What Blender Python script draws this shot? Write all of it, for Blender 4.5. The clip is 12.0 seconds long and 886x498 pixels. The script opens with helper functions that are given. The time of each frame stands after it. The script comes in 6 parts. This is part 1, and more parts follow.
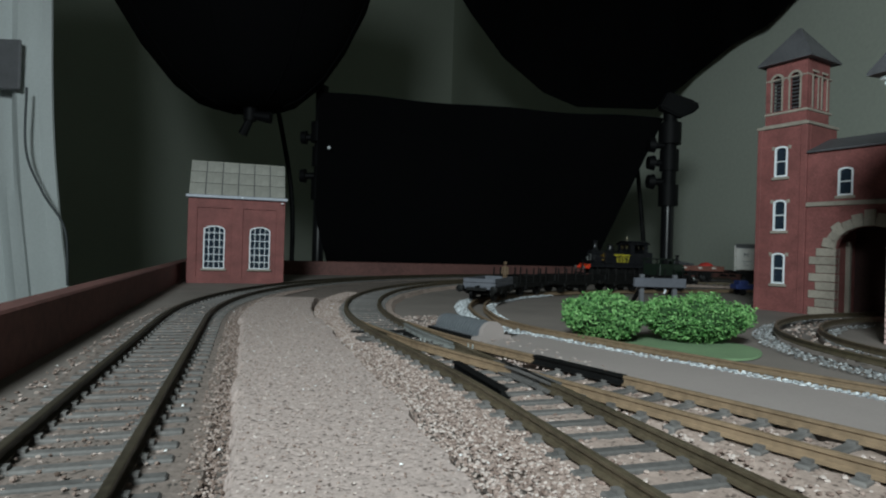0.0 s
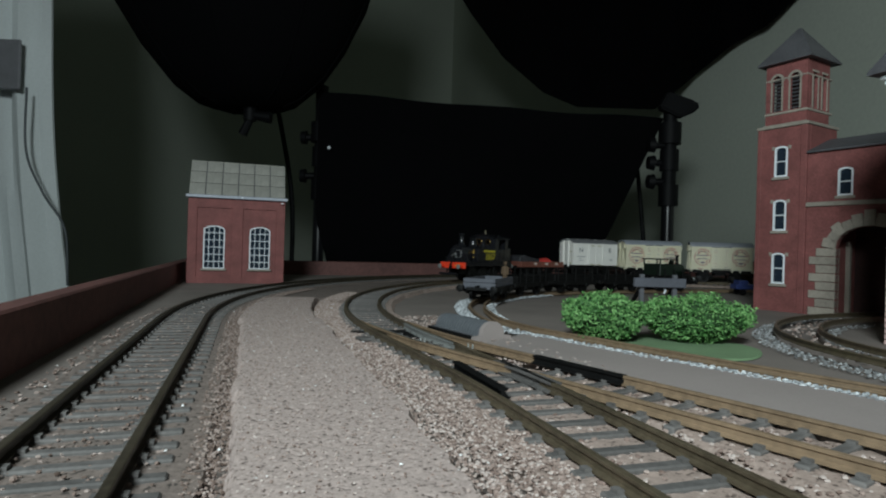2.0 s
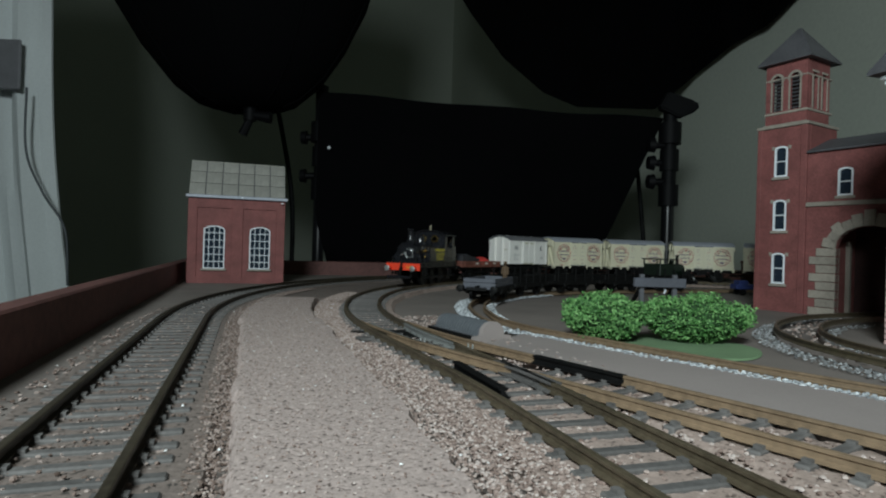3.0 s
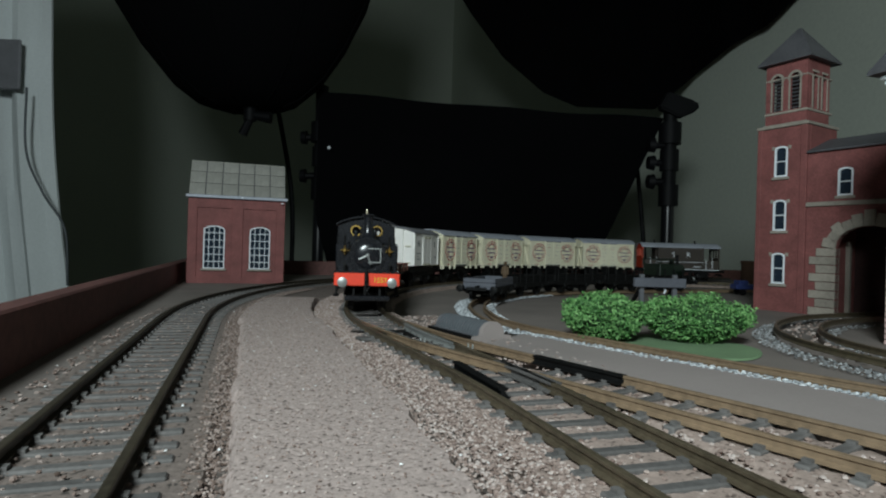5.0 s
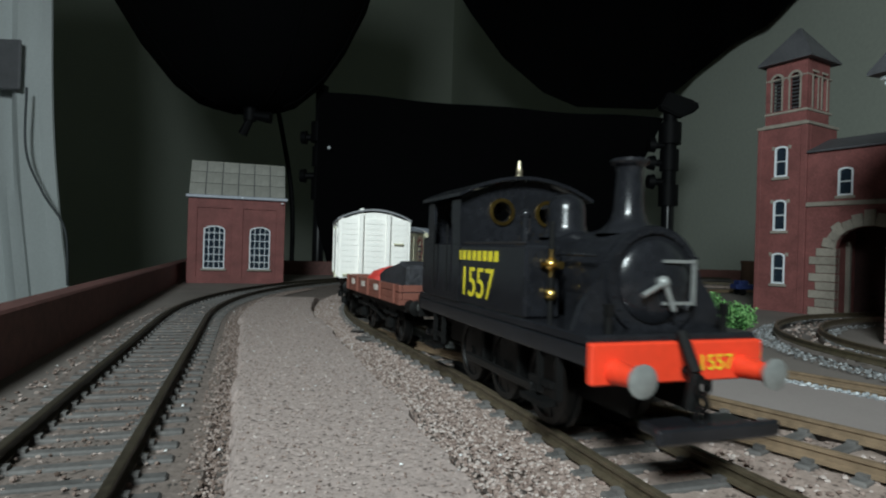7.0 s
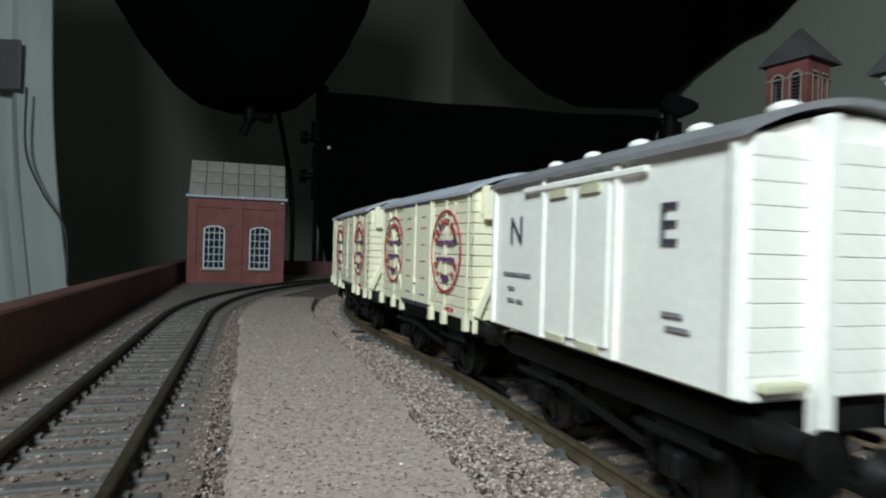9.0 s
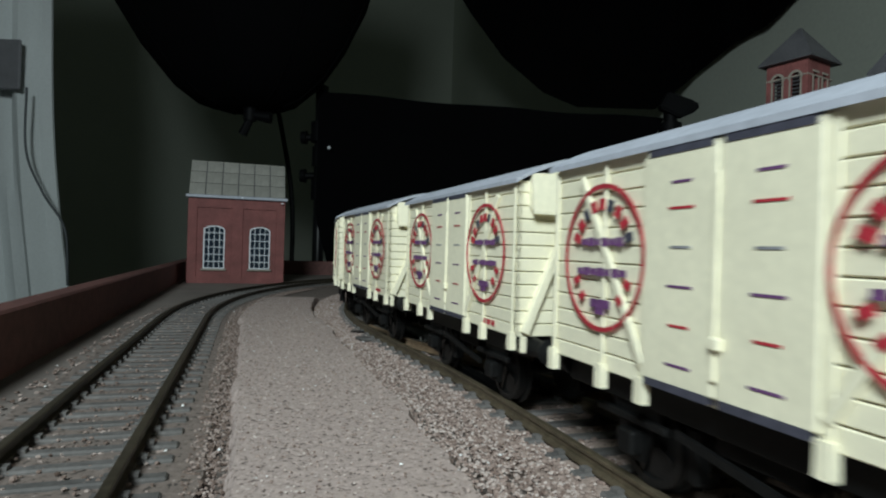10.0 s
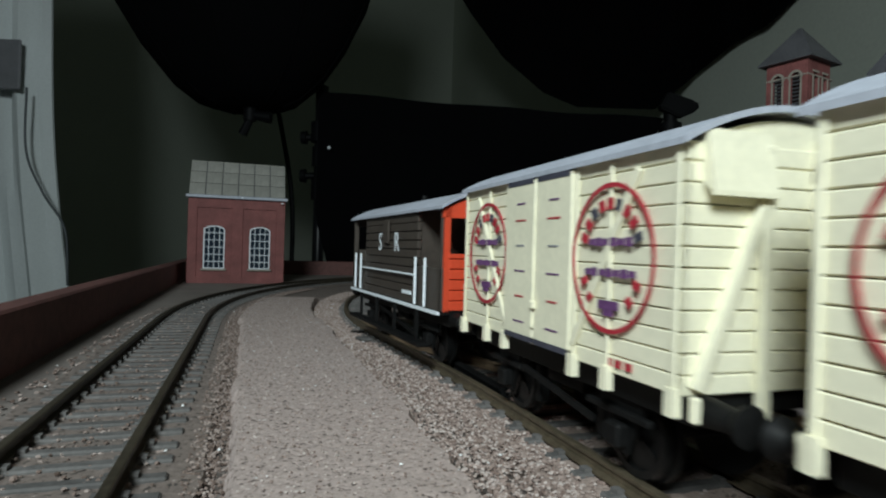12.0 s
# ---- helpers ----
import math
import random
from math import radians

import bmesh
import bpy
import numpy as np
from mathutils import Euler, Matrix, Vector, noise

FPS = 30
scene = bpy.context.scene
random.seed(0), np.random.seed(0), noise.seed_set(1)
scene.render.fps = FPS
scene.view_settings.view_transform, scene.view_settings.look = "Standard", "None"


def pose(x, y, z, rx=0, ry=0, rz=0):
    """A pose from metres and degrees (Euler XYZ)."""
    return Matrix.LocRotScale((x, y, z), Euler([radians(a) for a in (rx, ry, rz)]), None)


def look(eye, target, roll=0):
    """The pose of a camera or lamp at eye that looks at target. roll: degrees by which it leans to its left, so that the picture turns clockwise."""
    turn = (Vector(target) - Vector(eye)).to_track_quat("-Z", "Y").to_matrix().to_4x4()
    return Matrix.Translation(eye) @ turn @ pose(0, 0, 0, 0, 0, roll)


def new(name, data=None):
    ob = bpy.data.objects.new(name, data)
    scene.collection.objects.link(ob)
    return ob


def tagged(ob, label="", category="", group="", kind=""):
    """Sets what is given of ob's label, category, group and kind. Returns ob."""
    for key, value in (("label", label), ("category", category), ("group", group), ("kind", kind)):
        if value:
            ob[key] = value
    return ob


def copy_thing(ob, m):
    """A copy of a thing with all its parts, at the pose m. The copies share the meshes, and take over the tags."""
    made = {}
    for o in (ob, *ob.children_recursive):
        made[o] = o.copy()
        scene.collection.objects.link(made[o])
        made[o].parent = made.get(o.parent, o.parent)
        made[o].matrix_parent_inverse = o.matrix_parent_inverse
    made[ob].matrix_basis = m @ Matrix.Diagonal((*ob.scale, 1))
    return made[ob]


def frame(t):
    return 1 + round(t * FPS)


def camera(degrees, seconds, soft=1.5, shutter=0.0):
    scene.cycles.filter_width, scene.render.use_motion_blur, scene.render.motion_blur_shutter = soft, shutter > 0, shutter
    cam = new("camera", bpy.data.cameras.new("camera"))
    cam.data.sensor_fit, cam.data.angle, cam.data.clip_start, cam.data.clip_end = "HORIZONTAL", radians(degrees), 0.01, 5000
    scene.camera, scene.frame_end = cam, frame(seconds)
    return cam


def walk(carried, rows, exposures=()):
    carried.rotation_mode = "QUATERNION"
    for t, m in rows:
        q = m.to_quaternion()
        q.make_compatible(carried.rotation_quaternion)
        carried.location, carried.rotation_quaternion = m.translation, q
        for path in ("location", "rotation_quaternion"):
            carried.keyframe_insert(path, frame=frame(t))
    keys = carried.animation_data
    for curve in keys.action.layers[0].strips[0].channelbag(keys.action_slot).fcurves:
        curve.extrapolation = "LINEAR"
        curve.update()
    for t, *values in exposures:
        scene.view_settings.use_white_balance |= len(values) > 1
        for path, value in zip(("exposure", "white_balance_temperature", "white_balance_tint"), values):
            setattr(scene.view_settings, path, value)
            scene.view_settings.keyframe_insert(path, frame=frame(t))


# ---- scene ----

# camera: stands still, low over the baseboard
YAW = 18.3
CY, SY = math.cos(radians(YAW)), math.sin(radians(YAW))
RT = 0.006                      # rail top over the board
EYE = (0.0, 0.0, RT + 0.032)
cam = camera(74, 12.0, 2.1, 0.35)
STILL = look(EYE, (SY, CY, EYE[2]), 1.7)
walk(cam, [(0.0, STILL), (12.0, STILL)], [(0.0, -0.14), (1.0, -0.2), (3.0, -0.3), (7.0, -0.42), (9.0, -0.54), (12.0, -0.58)])


def room(x, y, z):
    """A place told from the viewer's side: x across, y away, z up; in the layout's axes."""
    return Vector((CY * x + SY * y, -SY * x + CY * y, z))


# world and lights
world = bpy.data.worlds.new("dim_room")
scene.world = world
world.use_nodes = True
world.node_tree.nodes["Background"].inputs[0].default_value = (0.8, 0.9, 1.0, 1)
world.node_tree.nodes["Background"].inputs[1].default_value = 0.012


def area_lamp(name, eye, target, size, power, colour):
    data = bpy.data.lights.new(name, "AREA")
    data.shape, data.size, data.energy, data.color = "DISK", size, power, colour
    ob = new(name, data)
    ob.matrix_world = look(eye, target)
    return ob


area_lamp("desk_lamp", room(-0.10, -0.30, 0.33), room(0.22, 0.8, 0.12), 0.15, 5.9, (0.86, 1.0, 1.02))


# materials
def material(name, colour, rough=0.6, metal=0.0, grain=900, vary=0.25, coarse=60, bump=0.2, depth=0.0002, second=None, spec=0.5, each=0.0):
    m = bpy.data.materials.new(name)
    m.use_nodes = True
    nt = m.node_tree
    b = nt.nodes["Principled BSDF"]
    b.inputs["Roughness"].default_value, b.inputs["Metallic"].default_value = rough, metal
    b.inputs["Specular IOR Level"].default_value = spec
    geo = nt.nodes.new("ShaderNodeTexCoord")
    n1, n2 = nt.nodes.new("ShaderNodeTexNoise"), nt.nodes.new("ShaderNodeTexNoise")
    for n, s, d in ((n1, grain, 3), (n2, coarse, 4)):
        n.inputs["Scale"].default_value, n.inputs["Detail"].default_value = s, d
        nt.links.new(geo.outputs["Object"], n.inputs["Vector"])
    add = nt.nodes.new("ShaderNodeMath")
    add.operation = "ADD"
    nt.links.new(n1.outputs["Fac"], add.inputs[0])
    nt.links.new(n2.outputs["Fac"], add.inputs[1])
    rng = nt.nodes.new("ShaderNodeMapRange")
    rng.inputs["From Min"].default_value, rng.inputs["From Max"].default_value = 0.7, 1.3
    nt.links.new(add.outputs[0], rng.inputs["Value"])
    mix = nt.nodes.new("ShaderNodeMix")
    mix.data_type = "RGBA"
    lo = [c * (1 - vary) for c in colour]
    hi = second if second else [min(1, c * (1 + vary)) for c in colour]
    mix.inputs["A"].default_value, mix.inputs["B"].default_value = (*lo, 1), (*hi, 1)
    nt.links.new(rng.outputs["Result"], mix.inputs["Factor"])
    out = mix.outputs["Result"]
    if each:
        info, hsv = nt.nodes.new("ShaderNodeObjectInfo"), nt.nodes.new("ShaderNodeHueSaturation")
        span = nt.nodes.new("ShaderNodeMapRange")
        span.inputs["To Min"].default_value, span.inputs["To Max"].default_value = 1 - each, 1 + each
        nt.links.new(info.outputs["Random"], span.inputs["Value"])
        nt.links.new(span.outputs["Result"], hsv.inputs["Value"])
        nt.links.new(out, hsv.inputs["Color"])
        out = hsv.outputs["Color"]
    nt.links.new(out, b.inputs["Base Color"])
    if bump:
        bp = nt.nodes.new("ShaderNodeBump")
        bp.inputs["Strength"].default_value, bp.inputs["Distance"].default_value = bump, depth
        nt.links.new(n1.outputs["Fac"], bp.inputs["Height"])
        nt.links.new(bp.outputs["Normal"], b.inputs["Normal"])
    return m


def stone_material(name, dark, mid, light, rough=0.9):
    """Loose stones: each island takes its own tone."""
    m = bpy.data.materials.new(name)
    m.use_nodes = True
    nt = m.node_tree
    b = nt.nodes["Principled BSDF"]
    b.inputs["Roughness"].default_value = rough
    geo, ramp = nt.nodes.new("ShaderNodeNewGeometry"), nt.nodes.new("ShaderNodeValToRGB")
    el = ramp.color_ramp.elements
    el[0].color, el[1].color = (*dark, 1), (*light, 1)
    e = el.new(0.5)
    e.color = (*mid, 1)
    nt.links.new(geo.outputs["Random Per Island"], ramp.inputs["Fac"])
    nt.links.new(ramp.outputs["Color"], b.inputs["Base Color"])
    return m


def gravel_material(name, dark, mid, light, scale):
    """Fine glued grit: small cells of mixed tones, dark pits between them, a few bright grains."""
    m = bpy.data.materials.new(name)
    m.use_nodes = True
    nt = m.node_tree
    b = nt.nodes["Principled BSDF"]
    b.inputs["Roughness"].default_value = 0.9
    geo = nt.nodes.new("ShaderNodeTexCoord")
    vor, noi = nt.nodes.new("ShaderNodeTexVoronoi"), nt.nodes.new("ShaderNodeTexNoise")
    vor.inputs["Scale"].default_value, noi.inputs["Scale"].default_value = scale, scale * 0.42
    noi.inputs["Detail"].default_value = 5
    nt.links.new(geo.outputs["Object"], vor.inputs["Vector"])
    nt.links.new(geo.outputs["Object"], noi.inputs["Vector"])
    sep = nt.nodes.new("ShaderNodeSeparateColor")
    nt.links.new(vor.outputs["Color"], sep.inputs["Color"])
    add = nt.nodes.new("ShaderNodeMath")
    add.operation = "MULTIPLY_ADD"
    add.inputs[1].default_value = 0.45
    nt.links.new(sep.outputs["Red"], add.inputs[0])
    sub = nt.nodes.new("ShaderNodeMapRange")
    sub.inputs["From Min"].default_value, sub.inputs["From Max"].default_value = 0.3, 0.7
    sub.inputs["To Max"].default_value = 0.55
    nt.links.new(noi.outputs["Fac"], sub.inputs["Value"])
    nt.links.new(sub.outputs["Result"], add.inputs[2])
    ramp = nt.nodes.new("ShaderNodeValToRGB")
    el = ramp.color_ramp.elements
    el[0].position, el[0].color = 0.16, (*dark, 1)
    el[1].position, el[1].color = 0.97, (*light, 1)
    e = el.new(0.34)
    e.color = (*mid, 1)
    e = el.new(0.85)
    e.color = (*[c * 1.25 for c in mid], 1)
    nt.links.new(add.outputs[0], ramp.inputs["Fac"])
    nt.links.new(ramp.outputs["Color"], b.inputs["Base Color"])
    bp = nt.nodes.new("ShaderNodeBump")
    bp.inputs["Strength"].default_value, bp.inputs["Distance"].default_value = 0.5, 0.0004
    nt.links.new(add.outputs[0], bp.inputs["Height"])
    nt.links.new(bp.outputs["Normal"], b.inputs["Normal"])
    return m


M = dict(
    board=material("painted_board", (0.195, 0.165, 0.148), 0.85, grain=1400, vary=0.18, coarse=25, bump=0.3, depth=0.0003),
    card=material("smooth_grey_card", (0.29, 0.248, 0.234), 0.8, grain=1800, vary=0.08, coarse=30, bump=0.15),
    grass=material("grass_mat", (0.15, 0.24, 0.125), 0.95, grain=2500, vary=0.2, coarse=50, bump=0.4),
    fence=material("red_brown_board", (0.125, 0.052, 0.045), 0.7, grain=300, vary=0.3, coarse=20, bump=0.3),
    gravel=gravel_material("tan_grit", (0.09, 0.064, 0.056), (0.355, 0.283, 0.258), (0.72, 0.67, 0.64), 2200),
    shoulder=gravel_material("brown_grit", (0.11, 0.078, 0.064), (0.30, 0.228, 0.196), (0.50, 0.43, 0.39), 1600),
    bed=gravel_material("ash_bed", (0.045, 0.036, 0.031), (0.155, 0.122, 0.106), (0.34, 0.29, 0.27), 1500),
    stones=stone_material("mixed_ballast", (0.17, 0.115, 0.095), (0.34, 0.258, 0.225), (0.55, 0.47, 0.435)),
    greystone=stone_material("grey_chippings", (0.10, 0.10, 0.10), (0.25, 0.255, 0.26), (0.52, 0.53, 0.54)),
    brownstones=stone_material("brown_ballast", (0.11, 0.075, 0.06), (0.22, 0.16, 0.135), (0.38, 0.31, 0.28)),
    whitestone=stone_material("pale_ballast", (0.17, 0.175, 0.185), (0.40, 0.42, 0.44), (0.74, 0.76, 0.78)),
    sleeper=material("grey_plastic_sleeper", (0.104, 0.097, 0.093), 0.75, grain=700, vary=0.3, coarse=120, bump=0.3, each=0.2),
    rail=material("nickel_rail", (0.135, 0.108, 0.072), 0.45, 0.5, grain=500, vary=0.35, coarse=60, bump=0.1),
    railtan=material("tan_rail_web", (0.235, 0.165, 0.105), 0.55, 0.2, grain=500, vary=0.25, coarse=60, bump=0.1),
    black=material("satin_black", (0.0125, 0.0130, 0.0155), 0.22, grain=700, vary=0.3, coarse=90, bump=0.05),
    chassis=material("frame_black", (0.005, 0.005, 0.005), 0.6, grain=900, vary=0.4, coarse=120, bump=0.2, spec=0.2),
    cloth=material("black_cloth", (0.002, 0.002, 0.0025), 0.95, grain=400, vary=0.3, coarse=6, bump=0.2, spec=0.1),
    plastic=material("black_plastic", (0.004, 0.004, 0.005), 0.6, grain=200, vary=0.3, coarse=20, bump=0.05, spec=0.2),
    red=material("buffer_beam_red", (0.80, 0.055, 0.02), 0.45, grain=700, vary=0.08, coarse=90, bump=0.05),
    steel=material("grey_buffer_steel", (0.31, 0.32, 0.31), 0.4, 0.5, grain=800, vary=0.2, coarse=90, bump=0.1),
    brass=material("brass", (0.85, 0.55, 0.16), 0.25, 1.0, grain=800, vary=0.1, coarse=90, bump=0.05),
    yellow=material("yellow_lettering", (0.72, 0.60, 0.03), 0.6, grain=1500, vary=0.1, coarse=90, bump=0.0),
    white=material("white_van_paint", (0.90, 0.875, 0.83), 0.5, grain=800, vary=0.06, coarse=70, bump=0.1),
    cream=material("cream_van_paint", (0.815, 0.77, 0.585), 0.55, grain=800, vary=0.07, coarse=70, bump=0.1, each=0.04),
    roofgrey=material("grey_roof", (0.40, 0.42, 0.48), 0.6, grain=600, vary=0.15, coarse=50, bump=0.2),
    roofdark=material("dark_grey_roof", (0.20, 0.20, 0.215), 0.6, grain=600, vary=0.15, coarse=50, bump=0.2),
    badge=material("red_ring_print", (0.40, 0.025, 0.04), 0.6, grain=900, vary=0.25, coarse=200, bump=0.0),
    purple=material("purple_print", (0.13, 0.05, 0.15), 0.6, grain=900, vary=0.3, coarse=200, bump=0.0),
    ink=material("dark_print", (0.05, 0.05, 0.07), 0.6, grain=900, vary=0.3, coarse=200, bump=0.0),
    bauxite=material("red_brown_wagon", (0.19, 0.066, 0.046), 0.6, grain=700, vary=0.2, coarse=90, bump=0.15),
    brown=material("dark_brown_van", (0.050, 0.039, 0.031), 0.55, grain=700, vary=0.2, coarse=90, bump=0.15),
    orange=material("orange_red_ends", (0.62, 0.065, 0.024), 0.5, grain=700, vary=0.1, coarse=90, bump=0.1),
    coal=material("dark_load", (0.03, 0.03, 0.035), 0.6, grain=500, vary=0.5, coarse=150, bump=0.6, depth=0.0006),
    brick=material("red_brick_card", (0.200, 0.066, 0.061), 0.75, grain=900, vary=0.3, coarse=80, bump=0.35),
    palebrick=material("pink_brick_card", (0.60, 0.42, 0.40), 0.75, grain=900, vary=0.15, coarse=80, bump=0.35, each=0.12),
    stone=material("grey_dressed_stone", (0.285, 0.25, 0.21), 0.8, grain=700, vary=0.2, coarse=90, bump=0.3, each=0.10),
    slate=material("grey_slate", (0.082, 0.081, 0.088), 0.55, grain=600, vary=0.25, coarse=60, bump=0.3),
    rooftile=material("pale_roof_panel", (0.275, 0.267, 0.24), 0.6, grain=700, vary=0.18, coarse=40, bump=0.2, each=0.07),
    frame=material("white_window_frame", (0.78, 0.82, 0.86), 0.5, grain=700, vary=0.05, coarse=90, bump=0.05),
    glass=material("dark_window_pane", (0.02, 0.03, 0.045), 0.08, grain=300, vary=0.3, coarse=40, bump=0.02),
    # shade inside the belfry and passage, put in as a darkened brick colour
    shadein=material("dark_inside", (0.05, 0.022, 0.02), 0.8, grain=500, vary=0.3, coarse=60, bump=0.2),
    greyhut=material("grey_plastic_cover", (0.12, 0.123, 0.135), 0.45, grain=700, vary=0.15, coarse=60, bump=0.1),
    greywagon=material("grey_wagon_paint", (0.10, 0.105, 0.125), 0.6, grain=700, vary=0.15, coarse=60, bump=0.15),
    green=material("dark_green_engine", (0.008, 0.016, 0.010), 0.4, grain=700, vary=0.2, coarse=60, bump=0.1),
    blue=material("blue_wagon", (0.03, 0.05, 0.18), 0.5, grain=700, vary=0.15, coarse=60, bump=0.1),
    wall=material("grey_green_wall", (0.68, 0.72, 0.63), 0.9, grain=120, vary=0.06, coarse=2, bump=0.15, depth=0.001),
    curtain=material("white_curtain", (0.74, 0.78, 0.78), 0.9, grain=300, vary=0.05, coarse=8, bump=0.2, depth=0.0006),
    floor=material("dark_floor", (0.08, 0.07, 0.065), 0.8, grain=60, vary=0.3, coarse=3),
    grey=material("dark_grey_plastic", (0.10, 0.11, 0.12), 0.6, grain=300, vary=0.1, coarse=20, bump=0.1),
    coat=material("brown_coat", (0.11, 0.07, 0.04), 0.8, grain=700, vary=0.3, coarse=200),
)
# leaves: every sprig has its own green
M["leaf"] = stone_material("leaf_green", (0.025, 0.09, 0.022), (0.10, 0.27, 0.07), (0.25, 0.47, 0.17), 0.7)
M["leafcore"] = material("leaf_shade", (0.02, 0.06, 0.015), 0.9, grain=1500, vary=0.4, coarse=300, bump=0.5)
M["tubeblack"] = material("gloss_black_tube", (0.008, 0.008, 0.010), 0.3, grain=100, vary=0.2, coarse=10, bump=0.0)
M["yellowtuft"] = material("yellow_tuft", (0.55, 0.42, 0.03), 0.9, grain=1500, vary=0.3, coarse=300)
M["raildull"] = material("dull_brown_rail", (0.06, 0.049, 0.034), 0.5, 0.4, grain=500, vary=0.35, coarse=60, bump=0.1)
M["wheel"] = material("dark_wheel_steel", (0.012, 0.012, 0.012), 0.45, 0.5, grain=900, vary=0.3, coarse=120, bump=0.1)
M["creamtrim"] = material("old_cream_trim", (0.55, 0.53, 0.38), 0.6, grain=800, vary=0.1, coarse=90, bump=0.1)
M["whitepatch"] = material("worn_white_patch", (0.62, 0.55, 0.50), 0.7, grain=900, vary=0.2, coarse=300, bump=0.0)
M["redload"] = material("red_load", (0.62, 0.05, 0.04), 0.6, grain=500, vary=0.25, coarse=150, bump=0.5, depth=0.0006)
M["faint"] = material("faint_print", (0.22, 0.22, 0.24), 0.6, grain=900, vary=0.5, coarse=700, bump=0.0)
M["whitegrain"] = material("white_grain", (0.8, 0.8, 0.8), 0.4, grain=900, vary=0.1, coarse=100)
M["supportwood"] = material("plain_timber", (0.30, 0.21, 0.13), 0.7, grain=60, vary=0.25, coarse=8)
M["pot"] = material("brown_pot_clay", (0.17, 0.10, 0.065), 0.8, grain=300, vary=0.2, coarse=40, bump=0.2)
M["brassdull"] = material("dull_brass", (0.55, 0.48, 0.34), 0.35, 0.9, grain=800, vary=0.2, coarse=90, bump=0.05)


# mesh tools
def box(bm, x, y, z, sx, sy, sz, bevel=0.0, turn=None):
    """A box by its middle and full sizes."""
    m = Matrix.Translation((x, y, z)) @ (turn or Matrix()) @ Matrix.Diagonal((sx, sy, sz, 1))
    vs = bmesh.ops.create_cube(bm, size=1, matrix=m)["verts"]
    if bevel:
        es = list({e for v in vs for e in v.link_edges})
        bmesh.ops.bevel(bm, geom=es, offset=bevel, segments=1, affect="EDGES")


def tube(bm, a, b, r1, r2=None, seg=16, caps=True):
    """A round bar or cone from a to b."""
    a, b = Vector(a), Vector(b)
    q = (b - a).to_track_quat("Z", "Y").to_matrix().to_4x4()
    bmesh.ops.create_cone(bm, cap_ends=caps, segments=seg, radius1=r1, radius2=r1 if r2 is None else r2, depth=(b - a).length,
                          matrix=Matrix.Translation((a + b) / 2) @ q)


def ball(bm, p, r, sx=1, sy=1, sz=1, u=14, v=9):
    bmesh.ops.create_uvsphere(bm, u_segments=u, v_segments=v, radius=r, matrix=Matrix.Translation(p) @ Matrix.Diagonal((sx, sy, sz, 1)))


def lathe(bm, profile, seg=24, m=None, caps=True):
    """Turn rows of (radius, height) round the z axis."""
    rings = []
    for r, h in profile:
        rings.append([bm.verts.new((m or Matrix()) @ Vector((r * math.cos(2 * math.pi * k / seg), r * math.sin(2 * math.pi * k / seg), h))) for k in range(seg)])
    for a, b in zip(rings, rings[1:]):
        for k in range(seg):
            bm.faces.new((a[k], a[(k + 1) % seg], b[(k + 1) % seg], b[k]))
    for ring in (rings[0], rings[-1]) if caps else ():
        bm.faces.new(ring)


def prism(bm, outline, y0, y1, m=None):
    """An outline in x, z pulled along y."""
    m = m or Matrix()
    a = [bm.verts.new(m @ Vector((x, y0, z))) for x, z in outline]
    b = [bm.verts.new(m @ Vector((x, y1, z))) for x, z in outline]
    n = len(a)
    for k in range(n):
        bm.faces.new((a[k], a[(k + 1) % n], b[(k + 1) % n], b[k]))
    bm.faces.new(a)
    bm.faces.new(list(reversed(b)))


def mesh_of(name, bm, mat, smooth=False):
    bmesh.ops.recalc_face_normals(bm, faces=bm.faces)
    me = bpy.data.meshes.new(name)
    bm.to_mesh(me)
    bm.free()
    me.materials.append(M[mat])
    if smooth:
        me.polygons.foreach_set("use_smooth", [True] * len(me.polygons))
        me.set_sharp_from_angle(angle=radians(35))
    return me


def part(name, bm, mat, parent, label="", smooth=False):
    ob = new(name, mesh_of(name, bm, mat, smooth))
    ob.parent = parent
    return tagged(ob, label)


def again(ob, parent, m):
    """One more part on the same mesh."""
    o = new(ob.name.split(".")[0], ob.data)
    o.parent, o.matrix_basis = parent, m
    return o


def thing(name, m, label, category, group="", kind=""):
    ob = new(name)
    ob.matrix_basis = m
    return tagged(ob, label, category, group, kind)


def lettering(name, text, size, mat, parent, m):
    """Raised printed characters in the built-in font, as a mesh."""
    cu = bpy.data.curves.new(name, "FONT")
    cu.body, cu.size, cu.align_x, cu.align_y, cu.extrude = text, size, "CENTER", "CENTER", 0.00005
    tmp = new(name + "_shape", cu)
    bpy.context.view_layer.update()
    me = bpy.data.meshes.new_from_object(tmp.evaluated_get(bpy.context.evaluated_depsgraph_get()))
    bpy.data.objects.remove(tmp)
    me.materials.clear()
    me.materials.append(M[mat])
    ob = new(name, me)
    ob.parent, ob.matrix_basis = parent, m
    return ob


def block(name, mat, parent, x, y, z, sx, sy, sz, turn=None, bevel=0.0):
    """A small box as a part of its own."""
    bm = bmesh.new()
    box(bm, 0, 0, 0, sx, sy, sz, bevel)
    ob = part(name, bm, mat, parent)
    ob.matrix_basis = Matrix.Translation((x, y, z)) @ (turn or Matrix())
    return ob


def solid(name, bm, mat, m, label, category, kind="", smooth=False):
    ob = new(name, mesh_of(name, bm, mat, smooth))
    ob.matrix_basis = m
    return tagged(ob, label, category, "", kind)


# the lie of the tracks
E0, N0, RAD = 0.0628, 0.273, 0.381
CX = E0 + RAD


BOW = 0.258                      # where the main line bows out farthest


